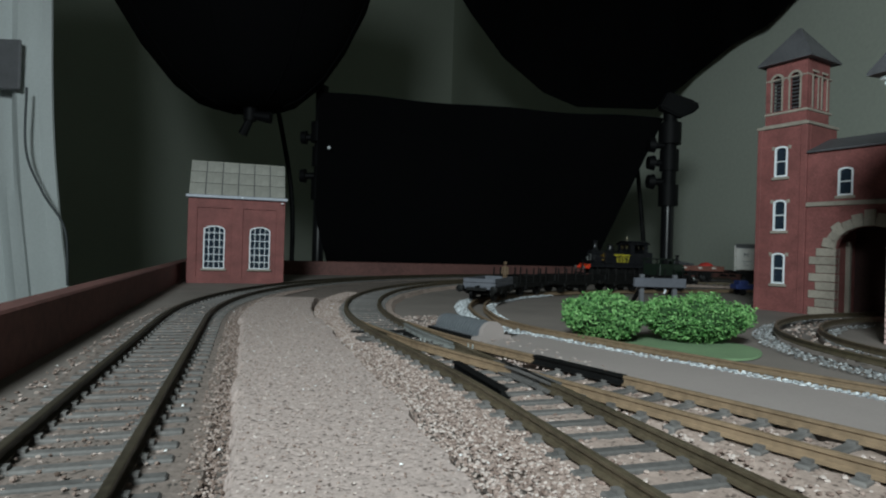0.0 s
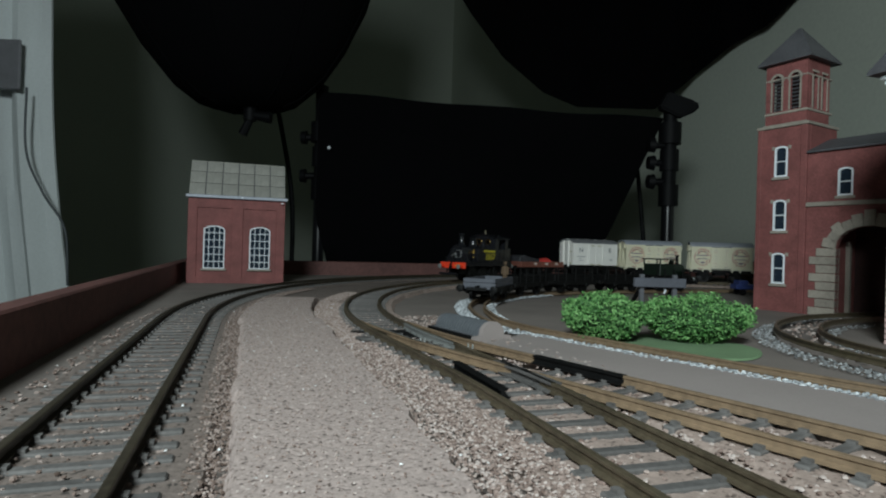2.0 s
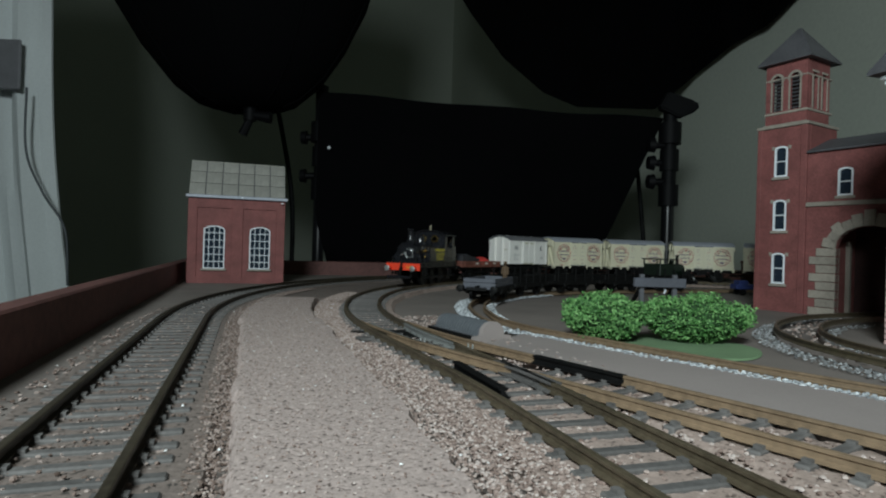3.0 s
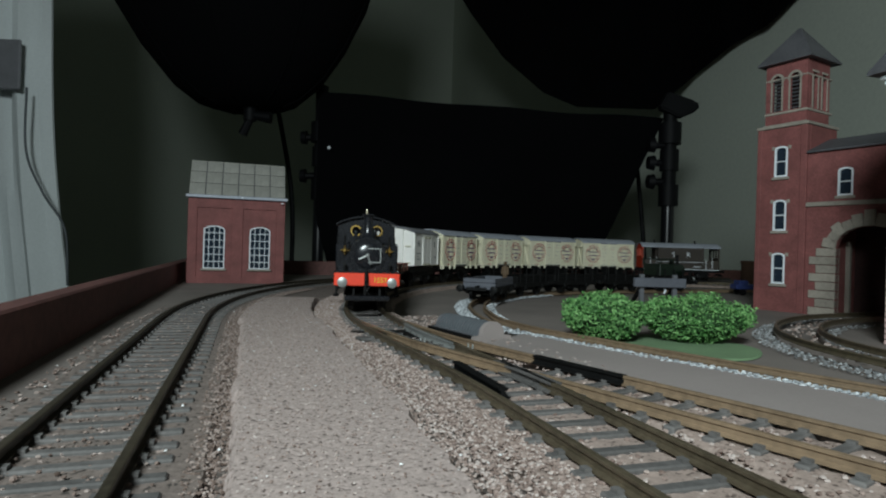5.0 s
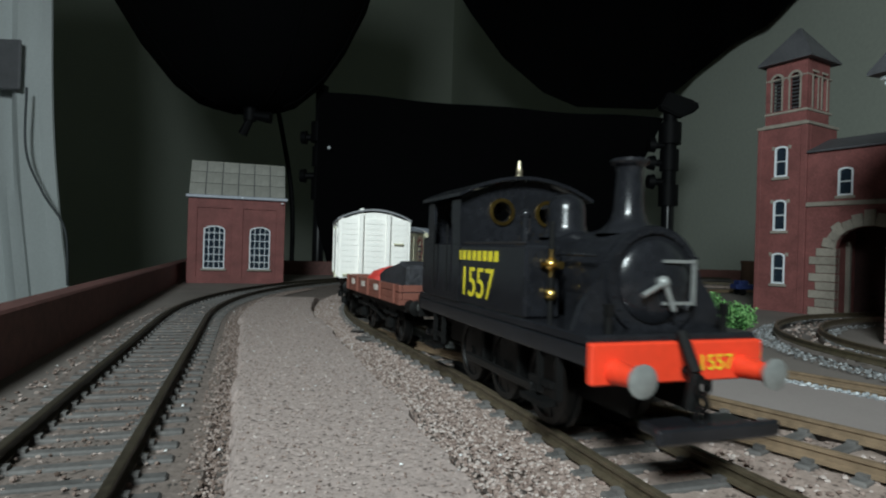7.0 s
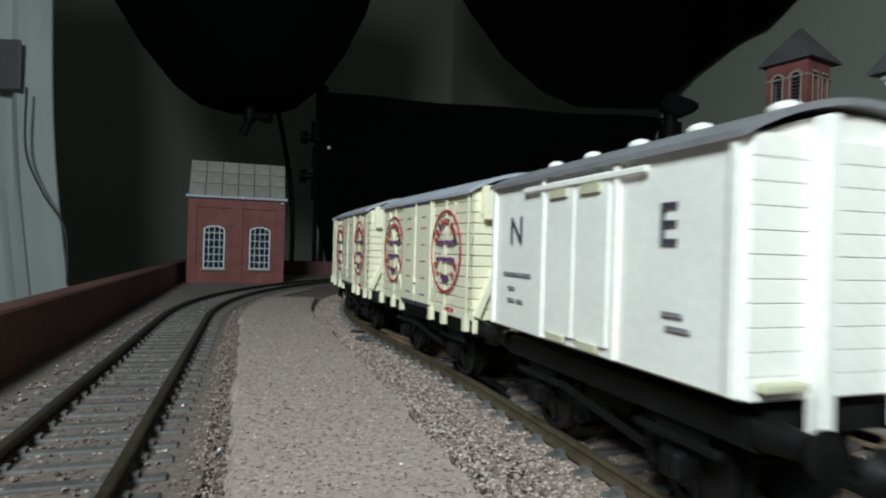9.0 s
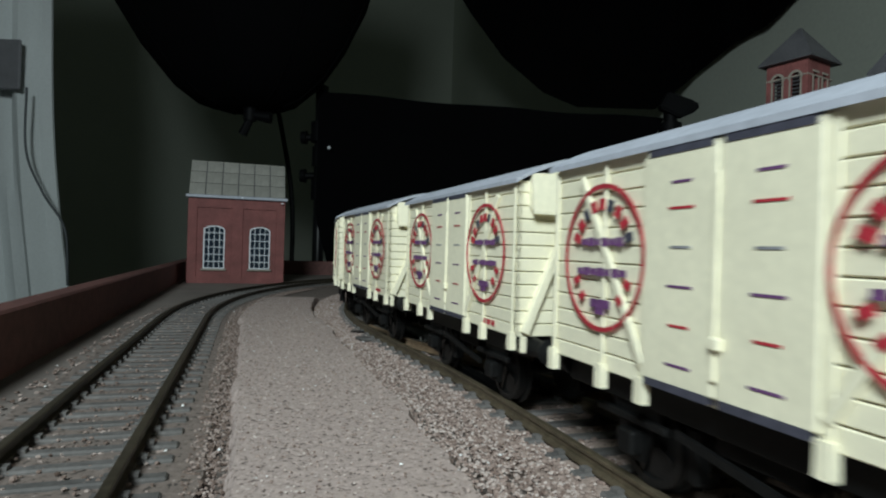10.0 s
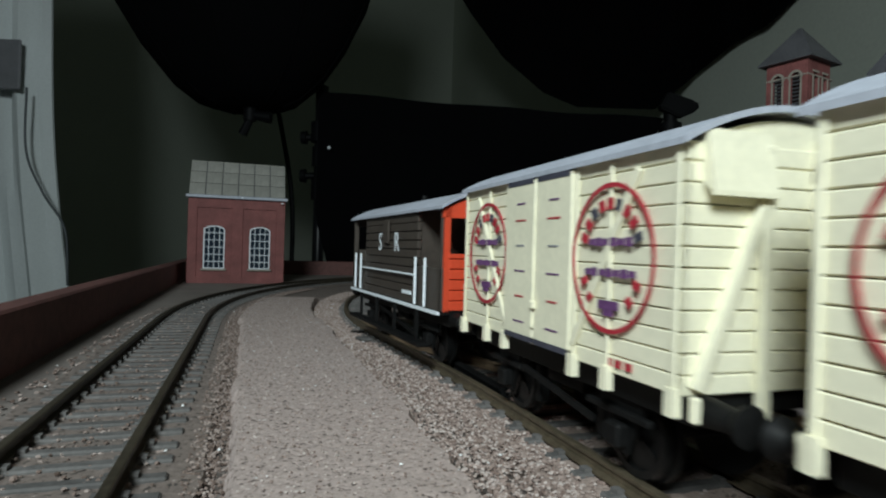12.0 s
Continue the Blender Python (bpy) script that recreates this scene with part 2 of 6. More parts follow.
def swing(u):
    """How far the main line bows outward before the turnout."""
    f = max(0.0, min(1.0, (u - 0.115) / (BOW - 0.115)))
    return 0.0071 * 0.5 * (1 - math.cos(math.pi * f))


def curvature(u):
    """The far curve tightens on its way round, then runs straight."""
    if u > 1.1:
        return 0.0
    return 2.5 + 0.97 * max(0.0, min(1.0, (u - 0.55) / 0.30))


def far_curve():
    """Places and headings of the main line beyond the bow, every 2 mm."""
    p, h, out = Vector((E0 - 0.0071, BOW, 0)), math.pi / 2, []
    for k in range(750):
        out.append((p.copy(), h))
        turn = curvature(BOW + 0.002 * k) * 0.002
        h -= turn / 2
        p += Vector((math.cos(h), math.sin(h), 0)) * 0.002
        h -= turn / 2
    return out


FAR = far_curve()


def main_place(u, side):
    if u < BOW:
        return Vector((E0 - swing(u) - side, u, 0))
    f = (u - BOW) / 0.002
    k = min(int(f), len(FAR) - 2)
    (a, ha), (b, hb) = FAR[k], FAR[k + 1]
    h = ha + (hb - ha) * (f - k)
    return a.lerp(b, f - k) + Vector((-math.sin(h), math.cos(h), 0)) * side


def outer_place(u, side):
    r = RAD + side
    if u < N0:
        return Vector((CX - r, u, 0))
    a = (u - N0) / RAD
    if a < math.pi / 2:
        return Vector((CX - r * math.cos(a), N0 + r * math.sin(a), 0))
    return Vector((CX + (u - N0 - RAD * math.pi / 2), N0 + r, 0))


def lane_place(u, side):
    return outer_place(u, side).lerp(main_place(u, side), max(0.0, min(1.0, (0.030 - side) / 0.016)))


def lane(u, side=0.0):
    """Place and heading on a lane that lies `side` outside the main one, u metres back from the near end."""
    d = lane_place(u + 0.001, side) - lane_place(u - 0.001, side)
    return lane_place(u, side), math.atan2(d.y, d.x)


def spline(points, step):
    """Even places and headings along a smooth curve through points."""
    pts = [Vector((x, y, 0)) for x, y in points]
    pts = [2 * pts[0] - pts[1]] + pts + [2 * pts[-1] - pts[-2]]
    fine = []
    for a, b, c, d in zip(pts, pts[1:], pts[2:], pts[3:]):
        for k in range(24):
            t = k / 24
            fine.append(0.5 * ((2 * b) + (c - a) * t + (2 * a - 5 * b + 4 * c - d) * t * t + (3 * b - a - 3 * c + d) * t ** 3))
    fine.append(pts[-2])
    out, left = [], 0.0
    for a, b in zip(fine, fine[1:]):
        d = (b - a).length
        while left <= d:
            out.append((a.lerp(b, left / d), math.atan2(b.y - a.y, b.x - a.x)))
            left += step
        left -= d
    return out


def sweep(bm, rows, profile):
    """Pull a closed profile (across, up) along rows of (place, heading)."""
    rings = []
    for p, h in rows:
        n = Vector((-math.sin(h), math.cos(h), 0))
        rings.append([bm.verts.new(p + n * x + Vector((0, 0, z))) for x, z in profile])
    k = len(profile)
    for a, b in zip(rings, rings[1:]):
        for i in range(k):
            bm.faces.new((a[i], a[(i + 1) % k], b[(i + 1) % k], b[i]))
    bm.faces.new(rings[0])
    bm.faces.new(list(reversed(rings[-1])))


def rail_profile(off, top=RT, s=1.0):
    w, h, b, H = 0.00075 * s, 0.0005, 0.00035, 0.0026
    pts = [(-1.5 * w, top - H), (1.5 * w, top - H), (1.5 * w, top - H + 0.0004), (b, top - H + 0.0007), (b, top - 0.0009), (w, top - 0.0006), (w, top - 0.0001),
           (0.7 * w, top), (-0.7 * w, top), (-w, top - 0.0001), (-w, top - 0.0006), (-b, top - 0.0009), (-b, top - H + 0.0007), (-1.5 * w, top - H + 0.0004)]
    return [(x + off, z) for x, z in pts]


GAUGE = 0.0093
NARROW = 0.0046
LOW = 0.0036                     # rail top of the narrow siding
SLEEPERS = {}


def track(name, rows, label, railmat="rail", pitch_skip=0, sleeper_len=0.031, half=GAUGE, top=RT):
    """A railway track: two rails on separate sleepers."""
    t = thing(name, Matrix(), label, "railway track", "model railway tracks", "structure")
    for side in (-1, 1):
        bm = bmesh.new()
        sweep(bm, rows, rail_profile(side * half, top))
        part("rail", bm, railmat, t)
    if sleeper_len:
        if sleeper_len not in SLEEPERS:
            bm = bmesh.new()
            box(bm, 0, 0, top - 0.0026 - 0.0011, 0.0026, sleeper_len, 0.0022, 0.0003)
            for s in (-1, 1):
                for k in (-1, 1):
                    box(bm, 0, s * half + k * 0.0017, top - 0.0024, 0.0017, 0.0013, 0.0009)
            SLEEPERS[sleeper_len] = mesh_of("sleeper", bm, "sleeper")
        rnd = random.Random(len(rows))
        for p, h in rows[pitch_skip:]:
            o = new("sleeper", SLEEPERS[sleeper_len])
            o.parent = t
            o.matrix_basis = Matrix.Translation(p) @ Matrix.Rotation(h + rnd.uniform(-0.02, 0.02), 4, "Z")
    return t


STEP = 0.0083


def lane_rows(side, u0, u1, step=STEP):
    k = (RAD + side) / RAD
    rows, u = [], u0
    while u < u1:
        rows.append(lane(u, side))
        u += step / (k if u > N0 else 1)
    return rows


OUTER = 0.0887
track("outer_track", lane_rows(OUTER, -0.06, 1.15, 0.0074), "dull dark brown rails on dark grey sleepers", "raildull")
track("main_track", lane_rows(0, -0.06, 1.6), "curving main line of dull rails on grey sleepers", sleeper_len=0.0265)
INNER = [(0.205, 0.0), (0.182, 0.06), (0.165, 0.111), (0.1515, 0.149), (0.1405, 0.18), (0.131, 0.21), (0.122, 0.24), (0.1195, 0.275), (0.128, 0.315), (0.140, 0.35), (0.158, 0.383), (0.176, 0.403), (0.199, 0.426), (0.225, 0.444), (0.26, 0.461), (0.30, 0.472), (0.36, 0.485), (0.48, 0.50), (0.555, 0.50)]
track("inner_track", spline(INNER, STEP), "low narrow siding rails with tan sides in pale ballast", "railtan", 0, 0, NARROW, LOW)
BRANCH = [(0.0560, 0.255), (0.0597, 0.228), (0.0648, 0.2), (0.0706, 0.18), (0.0799, 0.15), (0.0862, 0.13), (0.0956, 0.10), (0.1025, 0.078), (0.1176, 0.03), (0.1333, -0.02), (0.146, -0.06)]
track("branch_track", spline(BRANCH, STEP), "diverging rails of the turnout with tan webs", "railtan", 13, 0.027)
ARCH = [(0.42, 0.262), (0.36, 0.258), (0.31, 0.248), (0.272, 0.23), (0.242, 0.205), (0.221, 0.175), (0.210, 0.14), (0.206, 0.10), (0.21, 0.0)]
track("arch_track", spline(ARCH, STEP), "dark curved rails leading through the brick arch", "rail", 0, 0)


# the baseboard and what is laid on it
def sheet(name, x0, y0, x1, y1, z, thick, mat, label, category):
    bm = bmesh.new()
    box(bm, (x0 + x1) / 2, (y0 + y1) / 2, z - thick / 2, x1 - x0, y1 - y0, thick, 0.001)
    return solid(name, bm, mat, Matrix(), label, category, "structure")


sheet("ground", -0.072, -0.5, 1.12, 0.775, 0.0, 0.018, "board", "grey-brown painted baseboard of the model railway", "baseboard")


for x, y in ((-0.03, -0.45), (1.07, -0.45), (-0.03, 0.70), (1.07, 0.70)):
    bm = bmesh.new()
    box(bm, x, y, -0.459, 0.045, 0.045, 0.882, 0.003)
    solid("board_support", bm, "supportwood", Matrix(), "square wooden leg under the baseboard", "table leg", "structure")


def board_fence(name, x0, y0, x1, y1, h, label):
    bm = bmesh.new()
    box(bm, (x0 + x1) / 2, (y0 + y1) / 2, h / 2 - 0.004, abs(x1 - x0), abs(y1 - y0), h + 0.008, 0.0008)
    return solid(name, bm, "fence", Matrix(), label, "edge board", "structure")


board_fence("trim_left", -0.070, -0.5, -0.061, 0.768, 0.0181, "red-brown painted edge board along the layout")
board_fence("trim_back", -0.061, 0.768, 1.12, 0.777, 0.0175, "red-brown painted edge board at the back")


def strip(name, side0, side1, u0, u1, z, mat, label, rough, fine, edge, seed, kind="structure", taper=None, category="gravel bed"):
    """A bumpy bed that follows the lanes between two offsets, with crumbled edges."""
    bm = bmesh.new()
    nu, nv = int((u1 - u0) / fine), max(3, int(abs(side1 - side0) / fine))
    grid = []
    for i in range(nu + 1):
        u = u0 + (u1 - u0) * i / nu
        row = []
        w0 = (noise.noise((u * 45, seed, 0)) + 0.5 * noise.noise((u * 160, seed, 3))) * edge
        w1 = (noise.noise((u * 45, seed + 9, 0)) + 0.5 * noise.noise((u * 160, seed + 9, 3))) * edge
        a, b = side0 + w0, side1 + w1
        if taper:
            a, b = taper(u, a, b)
        for j in range(nv + 1):
            f = j / nv
            p, h = lane(u, a + (b - a) * f)
            q = Vector((p.x, p.y, seed)) * 1000
            d = min(f, 1 - f) * abs(b - a)
            lift = max(0.0, min(1.0, d / 0.0013, (u1 - u) / 0.03))
            zz = z * (lift ** 0.6) + rough * lift * (noise.noise(q * 0.55) + 0.7 * noise.noise(q * 1.3) + 0.5 * noise.noise(q * 0.12))
            row.append(bm.verts.new((p.x, p.y, max(zz, -0.0005))))
        grid.append(row)
    for r, s in zip(grid, grid[1:]):
        for j in range(nv):
            bm.faces.new((r[j], r[j + 1], s[j + 1], s[j]))
    return solid(name, bm, mat, Matrix(), label, category, kind, True)


strip("ballast_bed", OUTER - 0.0215, OUTER + 0.0195, -0.06, 1.1, RT - 0.0032, "bed", "grey-brown ballast glued under the outer track", 0.0004, 0.0016, 0.002, 1)
strip("ballast_bed", -0.0185, 0.0195, -0.06, 1.2, RT - 0.0033, "shoulder", "brown ballast glued under the main track", 0.0004, 0.0016, 0.002, 2)
strip("ballast_bed", -0.0165, -0.030, -0.06, 0.175, RT - 0.0034, "shoulder", "brown ballast glued under the diverging track", 0.0004, 0.0016, 0.0005, 6,
      taper=lambda u, a, b: (a, -(0.0706 + (0.18 - u) * 0.314 + 0.0125 - E0)))
strip("gravel_path", 0.0303, 0.0655, -0.05, 0.395, RT - 0.0005, "gravel", "pale tan grit path between the two tracks", 0.0002, 0.0008, 0.0022, 3,
      taper=lambda u, a, b: (a + max(0, u - 0.25) * 0.02, b - max(0, u - 0.30) * 0.05))
strip("earth_strip", 0.016, 0.072, 0.38, 1.1, 0.0016, "bed", "dusty brown ash between the far tracks", 0.0003, 0.0025, 0.003, 4)


def stones(name, spots, mat, label, seed, lo=0.0006, hi=0.0013):
    """Loose stones: low irregular lumps at (x, y, z)."""
    rnd = random.Random(seed)
    verts, faces = [], []
    for x, y, z in spots:
        r = rnd.uniform(lo, hi)
        k = len(verts)
        tall, spin = rnd.uniform(0.6, 1.1), rnd.uniform(0, 6.3)
        for ring, (rr, hh) in enumerate(((0.75, -0.3), (1.0, 0.2), (0.6, 0.7))):
            for i in range(5):
                a = spin + i * 1.2566 + ring * 0.5
                q = rr * r * rnd.uniform(0.7, 1.25)
                verts.append((x + q * math.cos(a), y + q * math.sin(a), z + r * tall * hh * rnd.uniform(0.8, 1.2)))
        for ring in range(2):
            for i in range(5):
                a, b = k + ring * 5 + i, k + ring * 5 + (i + 1) % 5
                faces.append((a, b, b + 5, a + 5))
        faces.append(tuple(k + 10 + i for i in range(5)))
    me = bpy.data.meshes.new(name)
    me.from_pydata(verts, [], faces)
    me.materials.append(M[mat])
    return tagged(new(name, me), label, "ballast", "", "stuff")


def scatter(u0, u1, s0, s1, n, z, seed, clump=0.0):
    rnd, out = random.Random(seed), []
    while len(out) < n:
        u, s = rnd.uniform(u0, u1), rnd.uniform(s0, s1)
        p, h = lane(u, s)
        if clump and noise.noise((p.x * 140, p.y * 140, seed)) < rnd.uniform(-0.5, clump):
            continue
        out.append((p.x, p.y, z + rnd.uniform(-0.0004, 0.0004)))
    return out


stones("loose_stones", scatter(-0.03, 0.46, 0.0640, 0.0712, 10500, RT - 0.0034, 11), "brownstones", "brown crumbled ballast beside the outer track", 11, 0.00018, 0.00042)
stones("loose_stones", scatter(-0.03, 0.36, 0.0115, 0.0312, 26000, RT - 0.0033, 12) + scatter(0.36, 0.45, 0.0175, 0.0335, 4000, 0.0021, 17), "stones", "brown and grey crumbled ballast beside the main track", 12, 0.00018, 0.00045)
stones("loose_stones", scatter(0.0, 0.34, OUTER + 0.015, OUTER + 0.026, 700, 0.0006, 13, 0.3), "brownstones", "scattered ballast at the outer track's edge", 13, 0.0003, 0.0007)
stones("loose_stones", scatter(-0.03, 0.34, OUTER - 0.014, OUTER + 0.014, 3600, RT - 0.0031, 14, 0.3), "brownstones", "ballast between the outer track's sleepers", 14, 0.0002, 0.0005)
stones("loose_grains", scatter(-0.03, 0.36, 0.033, 0.064, 9000, RT - 0.0006, 16), "stones", "fine loose grains on the grit path", 16, 0.00010, 0.00028)
stones("loose_stones", scatter(-0.03, 0.30, -0.045, 0.0115, 5200, RT - 0.0035, 15, 0.2), "stones", "ballast between the main track's sleepers", 15, 0.0003, 0.0007)


stones("bright_grains", scatter(-0.02, 0.36, 0.034, 0.064, 110, RT - 0.0004, 41), "whitegrain", "few bright white grains on the grit path", 41, 0.00012, 0.00028)
stones("bright_grains", scatter(0.0, 0.40, 0.018, 0.115, 60, RT - 0.0026, 42), "whitegrain", "few bright white grains on the ballast", 42, 0.0002, 0.0004)


def beside(path, off0, off1, n, seed, a=0.0, b=1.0, z=0.0008):
    rows, rnd, out = spline(path, 0.002), random.Random(seed), []
    for k in range(n):
        p, h = rows[int(rnd.uniform(a, b) * (len(rows) - 1))]
        o = rnd.uniform(off0, off1)
        q = p + Vector((-math.sin(h), math.cos(h), 0)) * o
        out.append((q.x, q.y, z + rnd.uniform(0, 0.001)))
    return out


# the siding's path runs from near to far, so its outer side is to the left of its heading
stones("pale_stones", beside(INNER, 0.0068, 0.0138, 5200, 21, 0.0, 0.6, 0.0020), "whitestone", "white and grey chippings along the siding", 21, 0.0003, 0.0008)
stones("pale_stones", beside(INNER, -0.011, -0.0062, 1100, 22, 0.30, 0.62), "whitestone", "white and grey chippings along the siding", 22, 0.0003, 0.0008)
stones("pale_stones", beside(ARCH, -0.019, -0.010, 2600, 23, 0.1, 1.0), "greystone", "pale chippings round the curved arch track", 23, 0.0002, 0.0006)
stones("pale_stones", beside(ARCH, 0.010, 0.016, 900, 24, 0.1, 1.0), "greystone", "pale chippings round the curved arch track", 24, 0.0002, 0.0006)
stones("pale_stones", beside(ARCH, -0.007, 0.007, 250, 25, 0.1, 1.0, 0.002), "stones", "ballast between the arch track's sleepers", 25, 0.0005, 0.0010)


# turnout fittings: blades, check rails, the frog and lifted wing rails
def turnout():
    t = thing("turnout_fittings", Matrix(), "black check rails, frog and switch blades of the turnout", "railway turnout")
    for pts in ([(0.0572, 0.158), (0.0572, 0.124)], [(0.0852, 0.1635), (0.0952, 0.1315)]):
        bm = bmesh.new()
        sweep(bm, spline(pts, 0.003), [(x * 1.6, z) for x, z in rail_profile(0, RT + 0.0002)])
        part("check_rail", bm, "chassis", t, "black plastic check rail")
    bm = bmesh.new()
    sweep(bm, spline([(0.0700, 0.158), (0.0716, 0.142), (0.0728, 0.126)], 0.003), [(x * 2.2, z) for x, z in rail_profile(0, RT)])
    part("frog", bm, "sleeper", t, "dark grey frog casting")
    for pts in ([(0.0495, 0.243), (0.0530, 0.215), (0.0575, 0.192)], [(0.0643, 0.243), (0.0650, 0.215), (0.0690, 0.185)]):
        bm = bmesh.new()
        sweep(bm, spline(pts, 0.003), rail_profile(0))
        part("switch_blade", bm, "steel", t, "thin bright metal switch blade")
    bm = bmesh.new()
    box(bm, 0.0565, 0.238, RT - 0.0032, 0.032, 0.003, 0.0018, 0.0003)
    box(bm, 0.0505, 0.231, RT - 0.0022, 0.0022, 0.022, 0.0022, 0.0004)
    box(bm, 0.066, 0.228, RT - 0.0035, 0.012, 0.014, 0.002, 0.0004)
    part("tie_bar", bm, "chassis", t, "black tie bar")
    for x, y in ((0.0580, 0.197), (0.0588, 0.195), (0.0700, 0.182), (0.0708, 0.180)):
        bm = bmesh.new()
        tube(bm, (x, y, RT - 0.002), (x, y, RT + 0.0010), 0.00035, seg=8)
        part("pin", bm, "steel", t, "bright metal pin")
    bm = bmesh.new()
    box(bm, -0.0, 0.0, 0.0007, 0.0045, 0.007, 0.0012, 0.0003)
    o = part("switch_block", bm, "sleeper", t, "small dark block on the ballast")
    o.matrix_basis = pose(0.042, 0.217, RT - 0.0030, 0, 0, 12)


turnout()
# raised grey kerb between the branch and the siding
def card_strip():
    bm = bmesh.new()
    left = [p + Vector((math.sin(h), -math.cos(h), 0)) * -0.0128 for p, h in spline(BRANCH, 0.004) if p.y < 0.197]
    right = [p + Vector((-math.sin(h), math.cos(h), 0)) * 0.0122 for p, h in spline(INNER, 0.004) if p.y < 0.232][::-1]
    n = 60
    rows = []
    for k in range(n + 1):
        a, b = left[round(k * (len(left) - 1) / n)], right[round(k * (len(right) - 1) / n)]
        rows.append([bm.verts.new((q.x, q.y, z)) for q, z in ((a, 0.0), (a, 0.0026), (a.lerp(b, 0.02), 0.0030), (b, 0.0030), (b, 0.0))])
    for r, q in zip(rows, rows[1:]):
        for i in range(4):
            bm.faces.new((r[i], r[i + 1], q[i + 1], q[i]))
    bm.faces.new(rows[0])
    bm.faces.new(rows[-1])
    return solid("pavement", bm, "card", Matrix(), "raised smooth grey card strip beside the siding", "card strip", "structure")


card_strip()

# the grass mat
bm = bmesh.new()
vs = []
for k in range(48):
    a = 2 * math.pi * k / 48
    r = 1 + 0.12 * noise.noise((math.cos(a) * 2, math.sin(a) * 2, 5))
    vs.append((0.034 * r * math.cos(a), 0.031 * r * math.sin(a)))
low = [bm.verts.new((x, y, 0)) for x, y in vs]
top = [bm.verts.new((x * 0.985, y * 0.985, 0.0007)) for x, y in vs]
for k in range(48):
    bm.faces.new((low[k], low[(k + 1) % 48], top[(k + 1) % 48], top[k]))
bm.faces.new(top)
solid("grass_mat", bm, "grass", pose(0.168, 0.201, 0.0003, 0, 0, -28), "flat green flock mat under the bushes", "grass mat")


def bush(m, rx, ry, h, seed, label):
    b = thing("bush", m, label, "bush", "model bushes")
    bm = bmesh.new()
    bmesh.ops.create_icosphere(bm, subdivisions=4, radius=1.0)
    for v in bm.verts:
        d = v.co.copy()
        k = 0.86 + 0.16 * noise.noise(d * 2.3 + Vector((seed, 0, 0))) + 0.08 * noise.noise(d * 6 + Vector((seed, 3, 0)))
        v.co = Vector((d.x * rx * k, d.y * ry * k, max(0.0, (d.z * 0.5 + 0.5)) ** 0.75 * h * k))
    core = [v.co.copy() for v in bm.verts]
    part("core", bm, "leafcore", b)
    rnd = random.Random(seed)
    verts, faces = [], []
    for k in range(6000):
        c = rnd.choice(core)
        if c.z < 0.0008 and rnd.random() < 0.8:
            continue
        out = Vector((c.x / rx, c.y / ry, (c.z / h - 0.4) * 1.2)).normalized()
        p = c + out * rnd.uniform(-0.0006, 0.0011) + Vector((rnd.uniform(-1, 1), rnd.uniform(-1, 1), rnd.uniform(-1, 1))) * 0.0016
        way = (out * 0.5 + Vector((rnd.gauss(0, 1), rnd.gauss(0, 1), rnd.gauss(0, 0.8)))).normalized()
        side = way.cross(Vector((rnd.gauss(0, 1), rnd.gauss(0, 1), rnd.gauss(0, 1)))).normalized()
        up = way.cross(side)
        ln, w = rnd.uniform(0.0012, 0.0028), rnd.uniform(0.00022, 0.00042)
        i = len(verts)
        for q in (p - way * ln * 0.5, p + side * w + up * w, p + way * ln * 0.5, p - side * w + up * w, p - up * w):
            verts.append(q + Vector((0, 0, 0.0004)))
        faces += [(i, i + 1, i + 3), (i + 1, i + 2, i + 3), (i, i + 4, i + 1), (i + 4, i + 2, i + 1), (i, i + 3, i + 4), (i + 3, i + 2, i + 4)]
    me = bpy.data.meshes.new("leaves")
    me.from_pydata([tuple(v) for v in verts], [], faces)
    me.materials.append(M["leaf"])
    o = tagged(new("leaves", me), "", "", "", "stuff")
    o.parent = b
    return b


bush(pose(0.1455, 0.2175, 0.0007), 0.0185, 0.016, 0.0205, 3, "small bright green foam-leaf bush on the flock mat")
bush(pose(0.1855, 0.2085, 0.0007, 0, 0, -18), 0.0250, 0.017, 0.0208, 8, "wide bright green foam-leaf bush on the flock mat")
stones("yellow_tuft", [(0.132 + 0.003 * math.sin(k * 1.7), 0.236 + 0.004 * math.cos(k * 2.3), 0.0008) for k in range(40)], "yellowtuft", "small yellow flower tuft beside the bush", 31, 0.0005, 0.001)


# the brick shed at the back
def arched(w, h, rise, n=8):
    """Outline of an opening in x, z: flat foot, arched head."""
    pts = [(-w / 2, 0), (w / 2, 0), (w / 2, h - rise)]
    for k in range(1, n):
        a = math.pi * k / n
        pts.append((w / 2 * math.cos(a), h - rise + rise * math.sin(a)))
    return pts + [(-w / 2, h - rise)]


